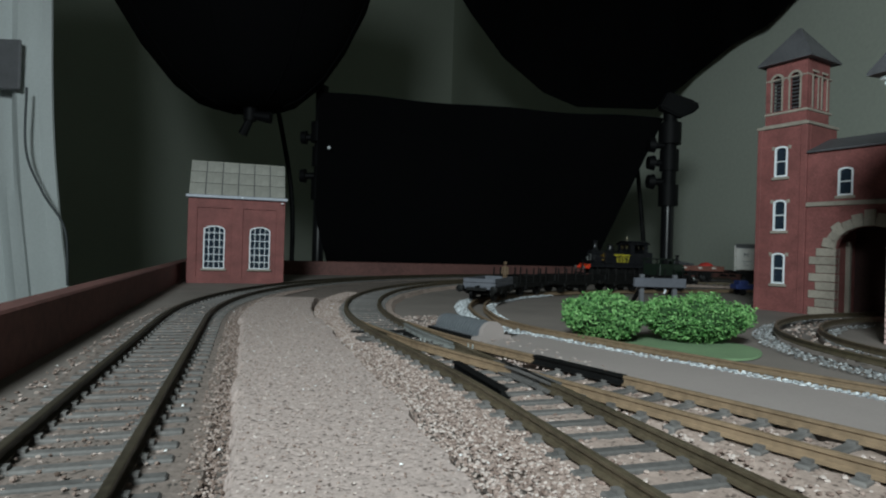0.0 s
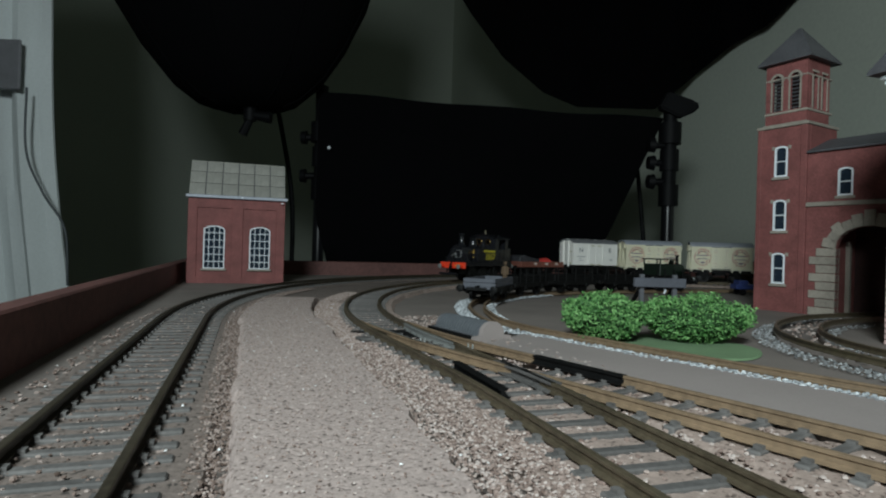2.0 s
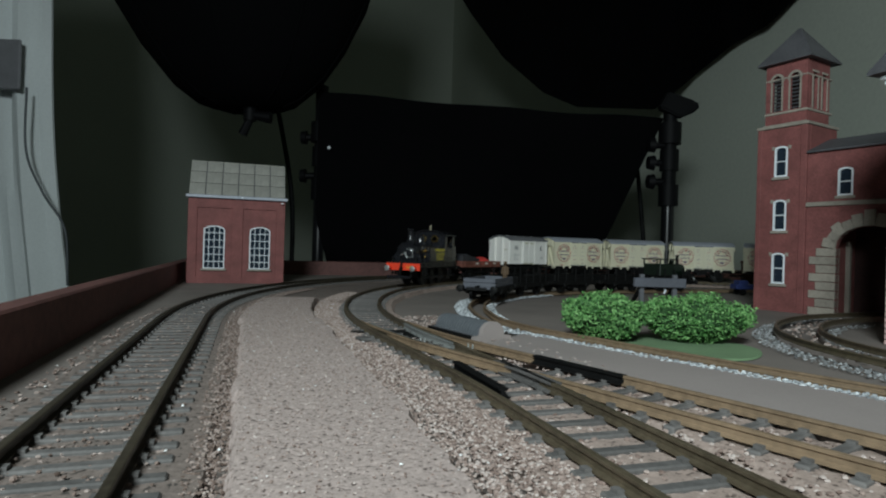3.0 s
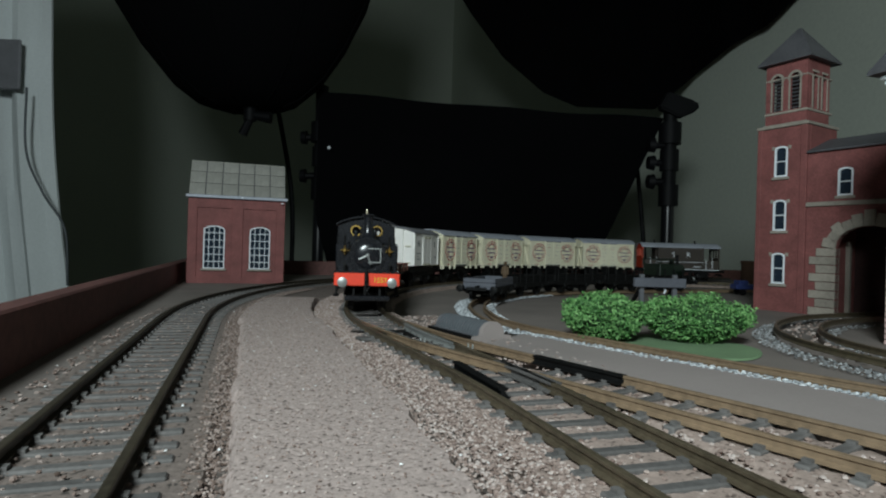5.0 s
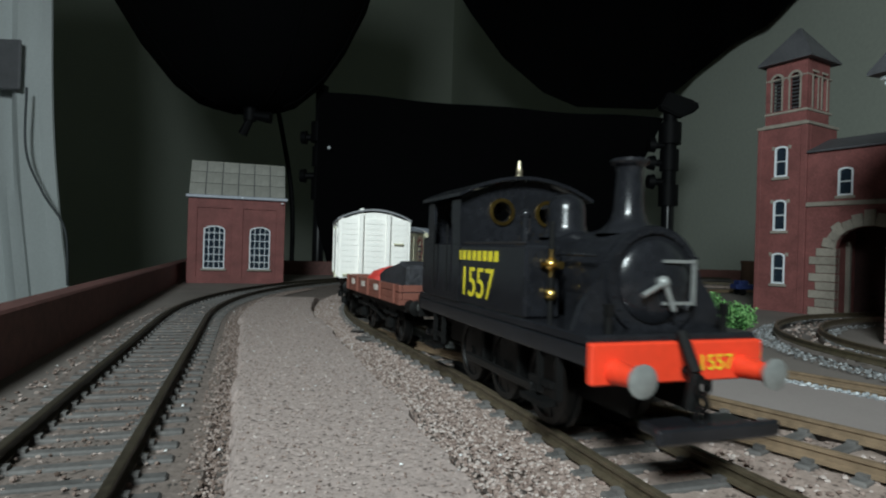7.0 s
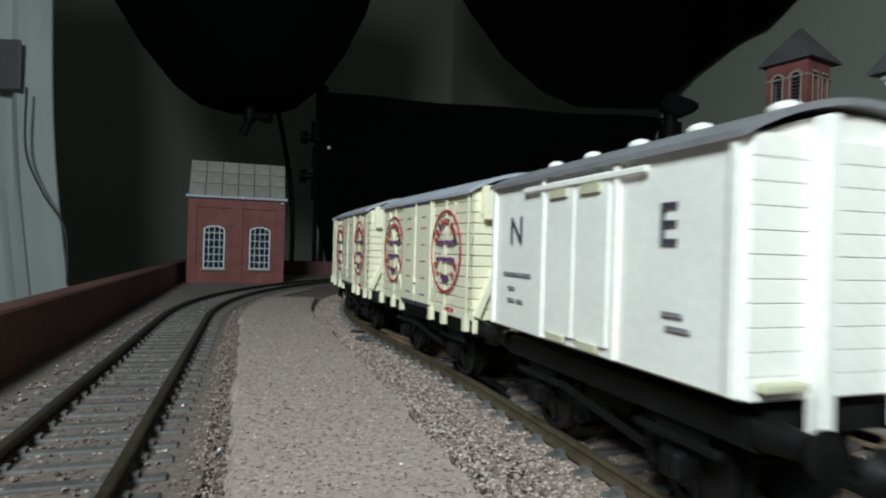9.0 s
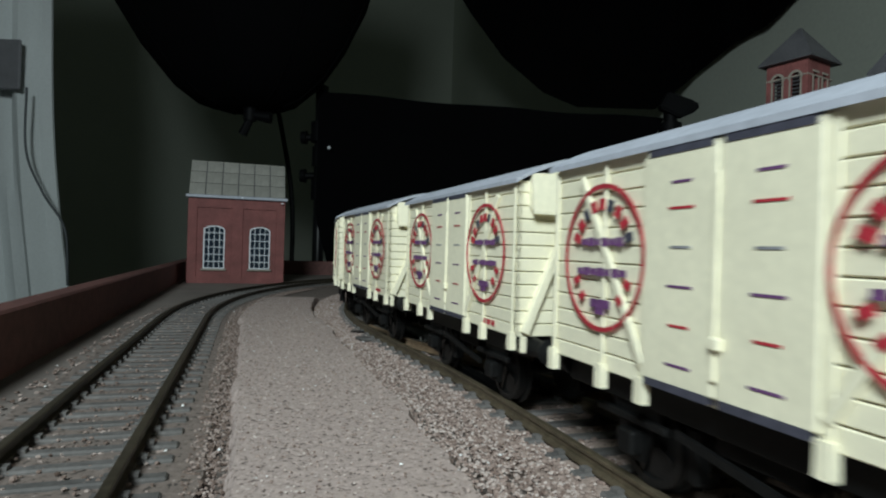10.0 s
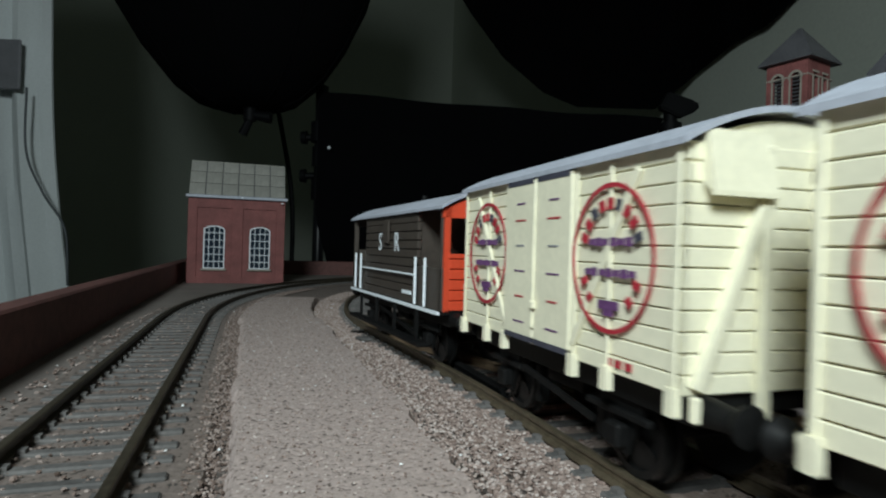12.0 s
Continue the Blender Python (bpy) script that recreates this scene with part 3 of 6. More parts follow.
def window_set(parent, m, w, h, rise, cols, rows, label="white arched window frame with glazing bars", t=0.0009):
    """A framed window whose face looks along -y; frame, bars, panes and sill."""
    f = thing("window", m, "", "")
    f.parent = parent
    bm = bmesh.new()
    out, inn = arched(w, h, rise), arched(w - 2 * t, h - 2 * t, rise * 0.9)
    inn = [(x, z + t) for x, z in inn]
    a = [bm.verts.new((x, -0.0008, z)) for x, z in out]
    b = [bm.verts.new((x, -0.0008, z)) for x, z in inn]
    c = [bm.verts.new((x, 0.0004, z)) for x, z in out]
    d = [bm.verts.new((x, 0.0004, z)) for x, z in inn]
    n = len(a)
    for k in range(n):
        j = (k + 1) % n
        bm.faces.new((a[k], a[j], b[j], b[k]))
        bm.faces.new((a[k], a[j], c[j], c[k]))
        bm.faces.new((b[k], b[j], d[j], d[k]))
    part("frame", bm, "frame", f, label)
    for k in range(1, cols):
        block("glazing_bar", "frame", f, -w / 2 + w * k / cols, -0.0003, h * 0.49, t * 0.55, 0.0006, h * 0.95)
    for k in range(1, rows):
        block("glazing_bar", "frame", f, 0, -0.0003, h * k / rows, w - t, 0.0007, t * 0.6)
    bm = bmesh.new()
    prism(bm, arched(w - t, h - t * 0.6, rise * 0.9), 0.0003, 0.0006)
    part("pane", bm, "glass", f, "dark glass panes")
    return f


def plain_wall(bm, x0, x1, z0, z1, y0, y1, holes):
    """A wall along x with arched openings cut through: holes are (x, z, w, h, rise)."""
    holes = sorted(holes)
    x = x0
    spans = []
    xs = sorted({x0, x1, *[h[0] - h[2] / 2 for h in holes], *[h[0] + h[2] / 2 for h in holes]})
    for a, b in zip(xs, xs[1:]):
        mid = (a + b) / 2
        cut = sorted([h for h in holes if abs(h[0] - mid) < h[2] / 2], key=lambda h: h[1])
        z = z0
        for hx, hz, hw, hh, rise in cut:
            if hz > z:
                box(bm, mid, (y0 + y1) / 2, (z + hz) / 2, b - a, y1 - y0, hz - z)
            n = 8
            for k in range(n):
                xa, xb = a + (b - a) * k / n, a + (b - a) * (k + 1) / n
                za = hz + hh - rise + rise * math.sqrt(max(0, 1 - ((xa - hx) / (hw / 2)) ** 2))
                zb = hz + hh - rise + rise * math.sqrt(max(0, 1 - ((xb - hx) / (hw / 2)) ** 2))
                prism(bm, [(xa, za), (xb, zb), (xb, hz + hh + 0.0002), (xa, hz + hh + 0.0002)], y0, y1)
            z = hz + hh + 0.0002
        box(bm, mid, (y0 + y1) / 2, (z + z1) / 2, b - a, y1 - y0, z1 - z)


def shed():
    s = thing("brick_shed", pose(-0.0105, 0.584, 0), "small red brick engine shed with pale panelled roof", "shed")
    W, HB, D = 0.086, 0.079, 0.034
    bm = bmesh.new()
    plain_wall(bm, -W / 2 + 0.008, W / 2 - 0.008, 0.006, 0.072, 0.0012, 0.003, [(-0.020, 0.0135, 0.0185, 0.040, 0.004), (0.0205, 0.0135, 0.0185, 0.040, 0.004)])
    part("panel", bm, "brick", s)
    bm = bmesh.new()
    for x, w in ((-W / 2 + 0.004, 0.008), (W / 2 - 0.004, 0.008), (0.0, 0.010)):
        box(bm, x, 0.0015, HB / 2, w, 0.003, HB, 0.0003)
    box(bm, 0, 0.0015, 0.003, W - 0.001, 0.0028, 0.006)
    box(bm, 0, 0.0015, 0.0745, W - 0.001, 0.0028, 0.009)
    part("pilaster", bm, "brick", s)
    bm = bmesh.new()
    for x in (-W / 2 + 0.0015, W / 2 - 0.0015):
        box(bm, x, D / 2 + 0.002, HB / 2, 0.003, D - 0.002, HB, 0.0003)
    box(bm, 0, D, HB / 2, W - 0.006, 0.002, HB)
    part("side_wall", bm, "brick", s)
    bm = bmesh.new()
    box(bm, 0, -0.0005, HB + 0.0012, W + 0.004, 0.006, 0.0026, 0.0004)
    part("gutter", bm, "roofgrey", s, "grey gutter with a few bright glue spots")
    for x, z in ((0.004, HB + 0.001), (0.040, HB - 0.0025)):
        bm = bmesh.new()
        ball(bm, (x, -0.0036, z), 0.0009, 1.4, 0.6, 0.7, 8, 6)
        part("glue_spot", bm, "frame", s, "bright white glue spot")
    # the roof: backing slab and three rows of six panels
    rise, run = 0.034, 0.022
    slope = Matrix.Translation((0, 0.001, HB + 0.0025)) @ Matrix.Rotation(math.atan2(rise, run), 4, "X")
    ln = math.hypot(rise, run)
    bm = bmesh.new()
    box(bm, 0, ln / 2, -0.001, W - 0.001, ln, 0.0016, 0, None)
    for v in bm.verts:
        v.co = slope @ v.co
    box(bm, 0, 0.030, HB + 0.018, W - 0.002, 0.012, 0.034)
    part("roof_slab", bm, "slate", s, "dark roof backing")
    bm = bmesh.new()
    box(bm, 0, 0, 0, W / 6 - 0.0007, ln / 3 - 0.0006, 0.0009, 0.00015)
    first = None
    for i in range(6):
        for j in range(3):
            m = slope @ Matrix.Translation((-W / 2 + W * (i + 0.5) / 6, ln * (j + 0.5) / 3, 0.0003))
            if first is None:
                first = part("roof_panel", bm, "rooftile", s)
                first.matrix_basis = m
            else:
                again(first, s, m)
    for x in (-0.020, 0.0205):
        f = window_set(s, pose(x, 0.0016, 0.0135), 0.0185, 0.040, 0.004, 4, 6)
        bm = bmesh.new()
        box(bm, 0, -0.0012, -0.0008, 0.022, 0.0032, 0.0018, 0.0003)
        part("sill", bm, "stone", f, "pale stone sill")


shed()


# the red brick gatehouse: tower, arched link
def gatehouse():
    # local x runs along the front towards the viewer, y into the building
    m = Matrix.Translation((0.3686, 0.311, 0)) @ Matrix.Rotation(radians(-78), 4, "Z")
    g = thing("gatehouse", m, "red brick model gatehouse with a belfry tower and stone arch", "gatehouse")
    W, D, H = 0.036, 0.040, 0.1335
    bm = bmesh.new()
    wins = [(-W / 2 - 0.0003, z, 0.0095, 0.0225, 0.0022) for z in (0.020, 0.0585, 0.0975)]
    plain_wall(bm, -W + 0.0035, -0.0045, 0, H, 0.0008, 0.0028, wins)
    box(bm, -0.001, D / 2 + 0.0025, H / 2, 0.0015, D - 0.006, H)
    box(bm, -W + 0.001, D / 2 + 0.0025, H / 2, 0.0015, D - 0.006, H)
    box(bm, -W / 2, D - 0.001, H / 2, W - 0.003, 0.002, H)
    part("tower_wall", bm, "brick", g)
    for x, w in ((-W + 0.00175, 0.0035), (-0.00225, 0.0045)):
        bm = bmesh.new()
        box(bm, x, 0.0021, H / 2, w, 0.0042, H, 0.0003)
        part("corner_pilaster", bm, "brick", g)
    bm = bmesh.new()
    box(bm, -W / 2, D / 2, H + 0.001, W + 0.0016, D + 0.0016, 0.0022, 0.0004)
    box(bm, -W / 2, D / 2, H + 0.0026, W - 0.004, D - 0.004, 0.0014, 0.0003)
    part("cornice", bm, "stone", g, "pale stone cornice")
    for hx, hz, hw, hh, rise in wins:
        f = window_set(g, pose(hx, 0.0012, hz), hw, hh, rise, 1, 2, "white sash window frame", 0.0012)
        bm = bmesh.new()
        box(bm, 0, -0.0006, -0.001, 0.0125, 0.0022, 0.002, 0.0003)
        part("sill", bm, "stone", f, "stone sill")
        bm = bmesh.new()
        for x in (-0.0058, 0.0058):
            box(bm, x, 0.0, hh - 0.0012, 0.0024, 0.0014, 0.0026, 0.0002)
        part("head_stone", bm, "stone", f)
    # belfry
    b0, b1, wb, db = H + 0.003, 0.1812, W - 0.006, D - 0.008
    bm = bmesh.new()
    holes = [(-wb / 2 - 0.0065, b0 + 0.010, 0.0066, 0.026, 0.0033), (-wb / 2 + 0.0065, b0 + 0.010, 0.0066, 0.026, 0.0033)]
    plain_wall(bm, -wb, 0, b0, b1, 0, 0.0022, holes)
    side = bmesh.new()
    for v in bm.verts:
        v.co += Vector((-0.003, 0.004, 0))
    part("belfry_front", bm, "brick", g)
    plain_wall(side, -db + 0.003, -0.003, b0, b1, 0, 0.0022, [(-db / 2 - 0.006, b0 + 0.010, 0.006, 0.026, 0.003), (-db / 2 + 0.006, b0 + 0.010, 0.006, 0.026, 0.003)])
    rot = Matrix.Translation((-0.003, 0.004, 0)) @ Matrix.Rotation(radians(90), 4, "Z") @ Matrix.Scale(-1, 4, (1, 0, 0))
    for v in side.verts:
        v.co = rot @ v.co
    part("belfry_side", side, "brick", g)
    # filled core whose dark colour gives the shade behind the belfry openings
    bm = bmesh.new()
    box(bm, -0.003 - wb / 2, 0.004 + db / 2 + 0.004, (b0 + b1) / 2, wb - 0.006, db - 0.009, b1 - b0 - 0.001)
    part("belfry_core", bm, "shadein", g)
    for hx, hz, hw, hh, rise in holes:
        for k in range(9):
            bm = bmesh.new()
            box(bm, hx - 0.003, 0.0056, hz + 0.0015 + k * 0.0027, hw - 0.0006, 0.0022, 0.0007, 0, Matrix.Rotation(0.5, 4, "X"))
            part("louvre", bm, "slate", g)
        bm = bmesh.new()
        for k in range(9):
            a = math.pi * k / 8
            box(bm, hx - 0.003 + (hw / 2 + 0.0009) * math.cos(a), 0.0038, hz + hh - rise + (rise + 0.0009) * math.sin(a), 0.0017, 0.0012, 0.0017, 0, Matrix.Rotation(-a, 4, "Y"))
        for s in (-1, 1):
            box(bm, hx - 0.003 + s * (hw / 2 + 0.0006), 0.0038, hz + (hh - rise) / 2, 0.0011, 0.001, hh - rise)
        part("arch_stone", bm, "stone", g)
    for k in range(2):
        bm = bmesh.new()
        y = 0.004 + db / 2 + (-0.006 if k == 0 else 0.006)
        for s in (-1, 1):
            box(bm, -0.0029, y + s * 0.0036, b0 + 0.0215, 0.001, 0.0011, 0.023)
        box(bm, -0.0029, y, b0 + 0.0365, 0.001, 0.0075, 0.0014)
        part("arch_stone", bm, "stone", g)
    bm = bmesh.new()
    box(bm, -0.003 - wb / 2, 0.004 + db / 2, b0 + 0.0085, wb + 0.0014, db + 0.0014, 0.0018, 0.0003)
    part("string_course", bm, "stone", g)
    block("string_course", "stone", g, -0.003 - wb / 2, 0.004 + db / 2, b0 + 0.0335, wb + 0.0008, 0.0008 + db, 0.0010)
    bm = bmesh.new()
    x0, x1, y0, y1 = -0.003 - wb - 0.0045, 0.0015, -0.0005, 0.004 + db + 0.0045
    base = [bm.verts.new(p) for p in ((x0, y0, b1), (x1, y0, b1), (x1, y1, b1), (x0, y1, b1))]
    lip = [bm.verts.new(v.co + Vector((0, 0, 0.0012))) for v in base]
    cx, cy = (x0 + x1) / 2, (y0 + y1) / 2
    tip = [bm.verts.new((cx + s * 0.001, cy + q * 0.001, 0.2095)) for s, q in ((-1, -1), (1, -1), (1, 1), (-1, 1))]
    for a, b in ((base, lip), (lip, tip)):
        for k in range(4):
            bm.faces.new((a[k], a[(k + 1) % 4], b[(k + 1) % 4], b[k]))
    bm.faces.new(base)
    bm.faces.new(tip)
    part("spire_roof", bm, "slate", g, "grey slate pyramid roof")
    # the link with its arch
    LW, LH = 0.085, 0.1125
    ah = (0.040, 0.0, 0.040, 0.061, 0.014)
    bm = bmesh.new()
    win2 = (0.0245, 0.0815, 0.0095, 0.019, 0.002)
    plain_wall(bm, 0.0002, LW, 0, LH, 0.0015, 0.005, [ah, win2])
    part("arch_wall", bm, "brick", g)
    f = window_set(g, pose(win2[0], 0.0022, win2[1]), win2[2], win2[3], win2[4], 1, 2, "white sash window frame", 0.0012)
    bm = bmesh.new()
    box(bm, 0, -0.0006, -0.001, 0.0125, 0.0022, 0.002, 0.0003)
    part("sill", bm, "stone", f)
    bm = bmesh.new()
    box(bm, LW / 2, 0.001, 0.0765, LW, 0.0018, 0.003, 0.0003)
    part("string_course", bm, "stone", g)
    # jamb stones in long and short work, then the arch ring
    z, k = 0.0, 0
    while z < 0.044:
        h = 0.0058
        w = 0.017 if k % 2 == 0 else 0.0125
        bm = bmesh.new()
        box(bm, 0.020 - w / 2, 0.0035, z + h / 2, w, 0.006, h - 0.0004, 0.0003)
        part("jamb_stone", bm, "stone", g)
        z, k = z + h, k + 1
    n = 11
    for k in range(n):
        a = math.pi * (k + 0.5) / n
        tall = 0.0085 if k % 2 == 0 else 0.0065
        if k == n // 2:
            tall = 0.0105
        cxx, czz = 0.040 + (0.020 + tall / 2) * math.cos(a), 0.047 + (0.014 + tall / 2) * math.sin(a)
        bm = bmesh.new()
        box(bm, cxx, 0.0025, czz, 0.0062, 0.0056, tall, 0.0003, Matrix.Rotation(math.atan2(math.cos(a) * 0.014, math.sin(a) * 0.020), 4, "Y"))
        part("arch_stone", bm, "stone", g)
    # inside of the passage
    bm = bmesh.new()
    box(bm, 0.012, 0.024, 0.035, 0.002, 0.036, 0.07)
    box(bm, 0.066, 0.024, 0.035, 0.002, 0.036, 0.07)
    box(bm, 0.040, 0.024, 0.0705, 0.056, 0.036, 0.002)
    part("passage_wall", bm, "brick", g)
    bm = bmesh.new()
    for y in (0.012, 0.03):
        box(bm, 0.0145, y, 0.026, 0.003, 0.003, 0.052, 0.0003)
    part("passage_post", bm, "stone", g)
    # back wall carries the passage's shade in its colour
    bm = bmesh.new()
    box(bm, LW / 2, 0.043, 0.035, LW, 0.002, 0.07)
    part("back_wall", bm, "shadein", g)
    bm = bmesh.new()
    prism(bm, [(0.0, LH), (0.0, LH + 0.0012), (0.030, LH + 0.013), (0.045, LH)], 0.0003, LW, Matrix(((0, 1, 0, 0), (1, 0, 0, -0.001), (0, 0, 1, 0), (0, 0, 0, 1))))
    part("link_roof", bm, "slate", g, "low grey slate roof over the arch")


gatehouse()


# the pale brick house beside the gatehouse
def pale_house():
    h = thing("pale_brick_turret", pose(0.2775, 0.192, 0, 0, 0, -3), "pale pink brick model turret with grey slate roof", "turret")
    bm = bmesh.new()
    box(bm, 0.0085, -0.0155, 0.062, 0.0155, 0.0285, 0.124)
    part("wall_core", bm, "palebrick", h)
    bm = bmesh.new()
    box(bm, 0, 0, 0, 0.017, 0.030, 0.0021, 0.0002)
    me = mesh_of("brick_course", bm, "palebrick")
    for k in range(48):
        o = new("brick_course", me)
        o.parent, o.matrix_basis = h, pose(0.0085, -0.015, 0.0013 + k * 0.00255)
    bm = bmesh.new()
    base = [bm.verts.new(p) for p in ((-0.0075, 0.006, 0.124), (0.0245, 0.006, 0.124), (0.0245, -0.036, 0.124), (-0.0075, -0.036, 0.124))]
    lip = [bm.verts.new(v.co + Vector((0, 0, 0.0015))) for v in base]
    tip = [bm.verts.new(p) for p in ((0.0075, -0.014, 0.156), (0.0095, -0.014, 0.156), (0.0095, -0.016, 0.156), (0.0075, -0.016, 0.156))]
    for a, b in ((base, lip), (lip, tip)):
        for k in range(4):
            bm.faces.new((a[k], a[(k + 1) % 4], b[(k + 1) % 4], b[k]))
    bm.faces.new(base)
    bm.faces.new(tip)
    part("roof", bm, "slate", h, "grey slate hipped roof")
    bm = bmesh.new()
    box(bm, -0.0022, 0.001, 0.1225, 0.0034, 0.003, 0.0016, 0.0003)
    box(bm, -0.0010, 0.001, 0.1206, 0.0014, 0.002, 0.0024, 0.0003)
    part("eave_bracket", bm, "frame", h, "white eave bracket")


pale_house()


# half-round grey cover beside the turnout
def culvert():
    c = thing("point_motor_cover", pose(0.0925, 0.2135, 0.0, 0, 0, 13), "grey plastic half-round cover beside the turnout", "cover")
    prof = [(-0.009, 0.0), (-0.009, 0.0042)] + [(0.0055 * -math.cos(math.pi * k / 10), 0.0045 + 0.0055 * math.sin(math.pi * k / 10)) for k in range(11)] + [(0.009, 0.0042), (0.009, 0.0)]
    bm = bmesh.new()
    prism(bm, prof, 0.0, 0.0022)
    part("end_plate", bm, "card", c, "flat pale grey end plate", True)
    bm = bmesh.new()
    prism(bm, [(x * 0.92, z * 0.96) for x, z in prof], 0.0022, 0.036)
    part("cover", bm, "greyhut", c, "", True)
    for k in range(15):
        bm = bmesh.new()
        prism(bm, [(0.0057 * -math.cos(math.pi * i / 10), 0.0043 + 0.0055 * math.sin(math.pi * i / 10)) for i in range(11)], 0.004 + k * 0.002, 0.005 + k * 0.002)
        part("rib", bm, "grey", c, "", True)
    bm = bmesh.new()
    box(bm, -0.0088, 0.019, 0.0025, 0.0012, 0.034, 0.004, 0.0003)
    part("side_rail", bm, "chassis", c, "black lower side")


culvert()


def buffer_stop():
    m = Matrix.Translation(room(0.147, 0.400, 0)) @ Matrix.Rotation(radians(-14), 4, "Z")
    s = thing("buffer_stop", m, "grey buffer stop with two posts and a cross beam", "buffer stop")
    for x in (-0.0115, 0.0115):
        bm = bmesh.new()
        box(bm, x, 0.0, 0.0125, 0.0030, 0.003, 0.0250, 0.0003)
        part("post", bm, "greyhut", s)
        bm = bmesh.new()
        box(bm, x, 0.010, 0.009, 0.0022, 0.0025, 0.022, 0.0003, Matrix.Rotation(radians(50), 4, "X"))
        part("stay", bm, "chassis", s)
    bm = bmesh.new()
    box(bm, 0, -0.0025, 0.0195, 0.036, 0.003, 0.0062, 0.0004)
    part("beam", bm, "greywagon", s, "blue-grey cross beam")
    bm = bmesh.new()
    box(bm, 0.0035, -0.003, 0.0135, 0.0012, 0.001, 0.003, 0.0002, Matrix.Rotation(0.4, 4, "Y"))
    part("hook", bm, "frame", s, "small pale hook")


buffer_stop()


# the room: wall, curtain, floor, ceiling, stands, cloth, softboxes
AX = Matrix.Rotation(radians(-YAW), 4, "Z")


def room_box(name, x, y, z, sx, sy, sz, mat, label, category, kind="structure", bevel=0.0):
    bm = bmesh.new()
    box(bm, 0, 0, 0, sx, sy, sz, bevel)
    return solid(name, bm, mat, Matrix.Translation(room(x, y, z)) @ AX, label, category, kind)


def slab(name, x0, y0, z0, x1, y1, z1, mat, label, category):
    bm = bmesh.new()
    box(bm, (x0 + x1) / 2, (y0 + y1) / 2, (z0 + z1) / 2, x1 - x0, y1 - y0, z1 - z0)
    return solid(name, bm, mat, Matrix(), label, category, "structure")


slab("wall_north", -2.2, 3.40, -0.9, 1.15, 3.50, 2.4, "wall", "plain grey-green painted room wall", "wall")
slab("wall_east", 1.15, -1.5, -0.9, 1.25, 3.40, 2.4, "wall", "plain grey-green painted room wall", "wall")
slab("wall_south", -2.2, -1.6, -0.9, 1.15, -1.5, 2.4, "wall", "plain grey-green painted room wall", "wall")
slab("wall_west", -2.3, -1.5, -0.9, -2.2, 3.40, 2.4, "wall", "plain grey-green painted room wall", "wall")
slab("floor", -2.3, -1.6, -1.0, 1.25, 3.5, -0.9, "floor", "dark room floor below the layout", "floor")
slab("ceiling", -2.3, -1.6, 2.4, 1.25, 3.5, 2.5, "wall", "plain pale room ceiling", "ceiling")


def curtain():
    c = thing("curtain", Matrix.Translation(room(0, 0, 0)) @ AX, "white hanging curtain beside the layout", "curtain")
    bm = bmesh.new()
    grid = []
    for j in range(30):
        z = -0.25 + 0.9 * j / 29
        row = []
        for i in range(41):
            f = i / 40
            x = -0.95 + f * (0.385 - 0.088 * (z + 0.034)) - 0.006 * math.sin(z * 9)
            y = 0.86 + 0.012 * math.sin(f * 26) + 0.006 * math.sin(f * 61 + z * 3) + 0.02 * f
            row.append((x, y, z))
        grid.append(row)
    front = [[bm.verts.new(p) for p in r] for r in grid]
    back = [[bm.verts.new((p[0], p[1] + 0.004, p[2])) for p in r] for r in grid]
    for j in range(29):
        for i in range(40):
            bm.faces.new((front[j][i], front[j][i + 1], front[j + 1][i + 1], front[j + 1][i]))
            bm.faces.new((back[j][i], back[j][i + 1], back[j + 1][i + 1], back[j + 1][i]))
        bm.faces.new((front[j][40], back[j][40], back[j + 1][40], front[j + 1][40]))
    part("drape", bm, "curtain", c, "", True)
    bm = bmesh.new()
    box(bm, -0.64, 0.846, 0.285, 0.05, 0.005, 0.072, 0.002)
    part("clip", bm, "roofdark", c, "dark grey clip plate")


curtain()


def cord(name, pts, r, mat, label):
    bm = bmesh.new()
    rows = [Vector(p) for p in pts]
    fine = []
    ext = [2 * rows[0] - rows[1]] + rows + [2 * rows[-1] - rows[-2]]
    for a, b, c, d in zip(ext, ext[1:], ext[2:], ext[3:]):
        for k in range(8):
            t = k / 8
            fine.append(0.5 * ((2 * b) + (c - a) * t + (2 * a - 5 * b + 4 * c - d) * t * t + (3 * b - a - 3 * c + d) * t ** 3))
    fine.append(rows[-1])
    for a, b in zip(fine, fine[1:]):
        tube(bm, a, b, r, seg=8)
    return solid(name, bm, mat, Matrix(), label, "cable")


cord("cable", [room(-0.598, 0.835, 0.25), room(-0.596, 0.835, 0.16), room(-0.57, 0.835, 0.10), room(-0.538, 0.835, 0.05), room(-0.535, 0.84, -0.03)], 0.0016, "grey", "thin dark cable hanging before the curtain")
cord("cable", [room(-0.44, 1.5, 0.42), room(-0.40, 1.5, 0.23), room(-0.386, 1.5, 0.1), room(-0.386, 1.5, -0.1)], 0.006, "plastic", "black cable hanging against the wall")
cord("cable", [room(0.41, 1.3, 0.30), room(0.424, 1.3, 0.227), room(0.436, 1.3, 0.13), room(0.447, 1.3, 0.0), room(0.45, 1.3, -0.2)], 0.005, "plastic", "black cable hanging beside the stand")


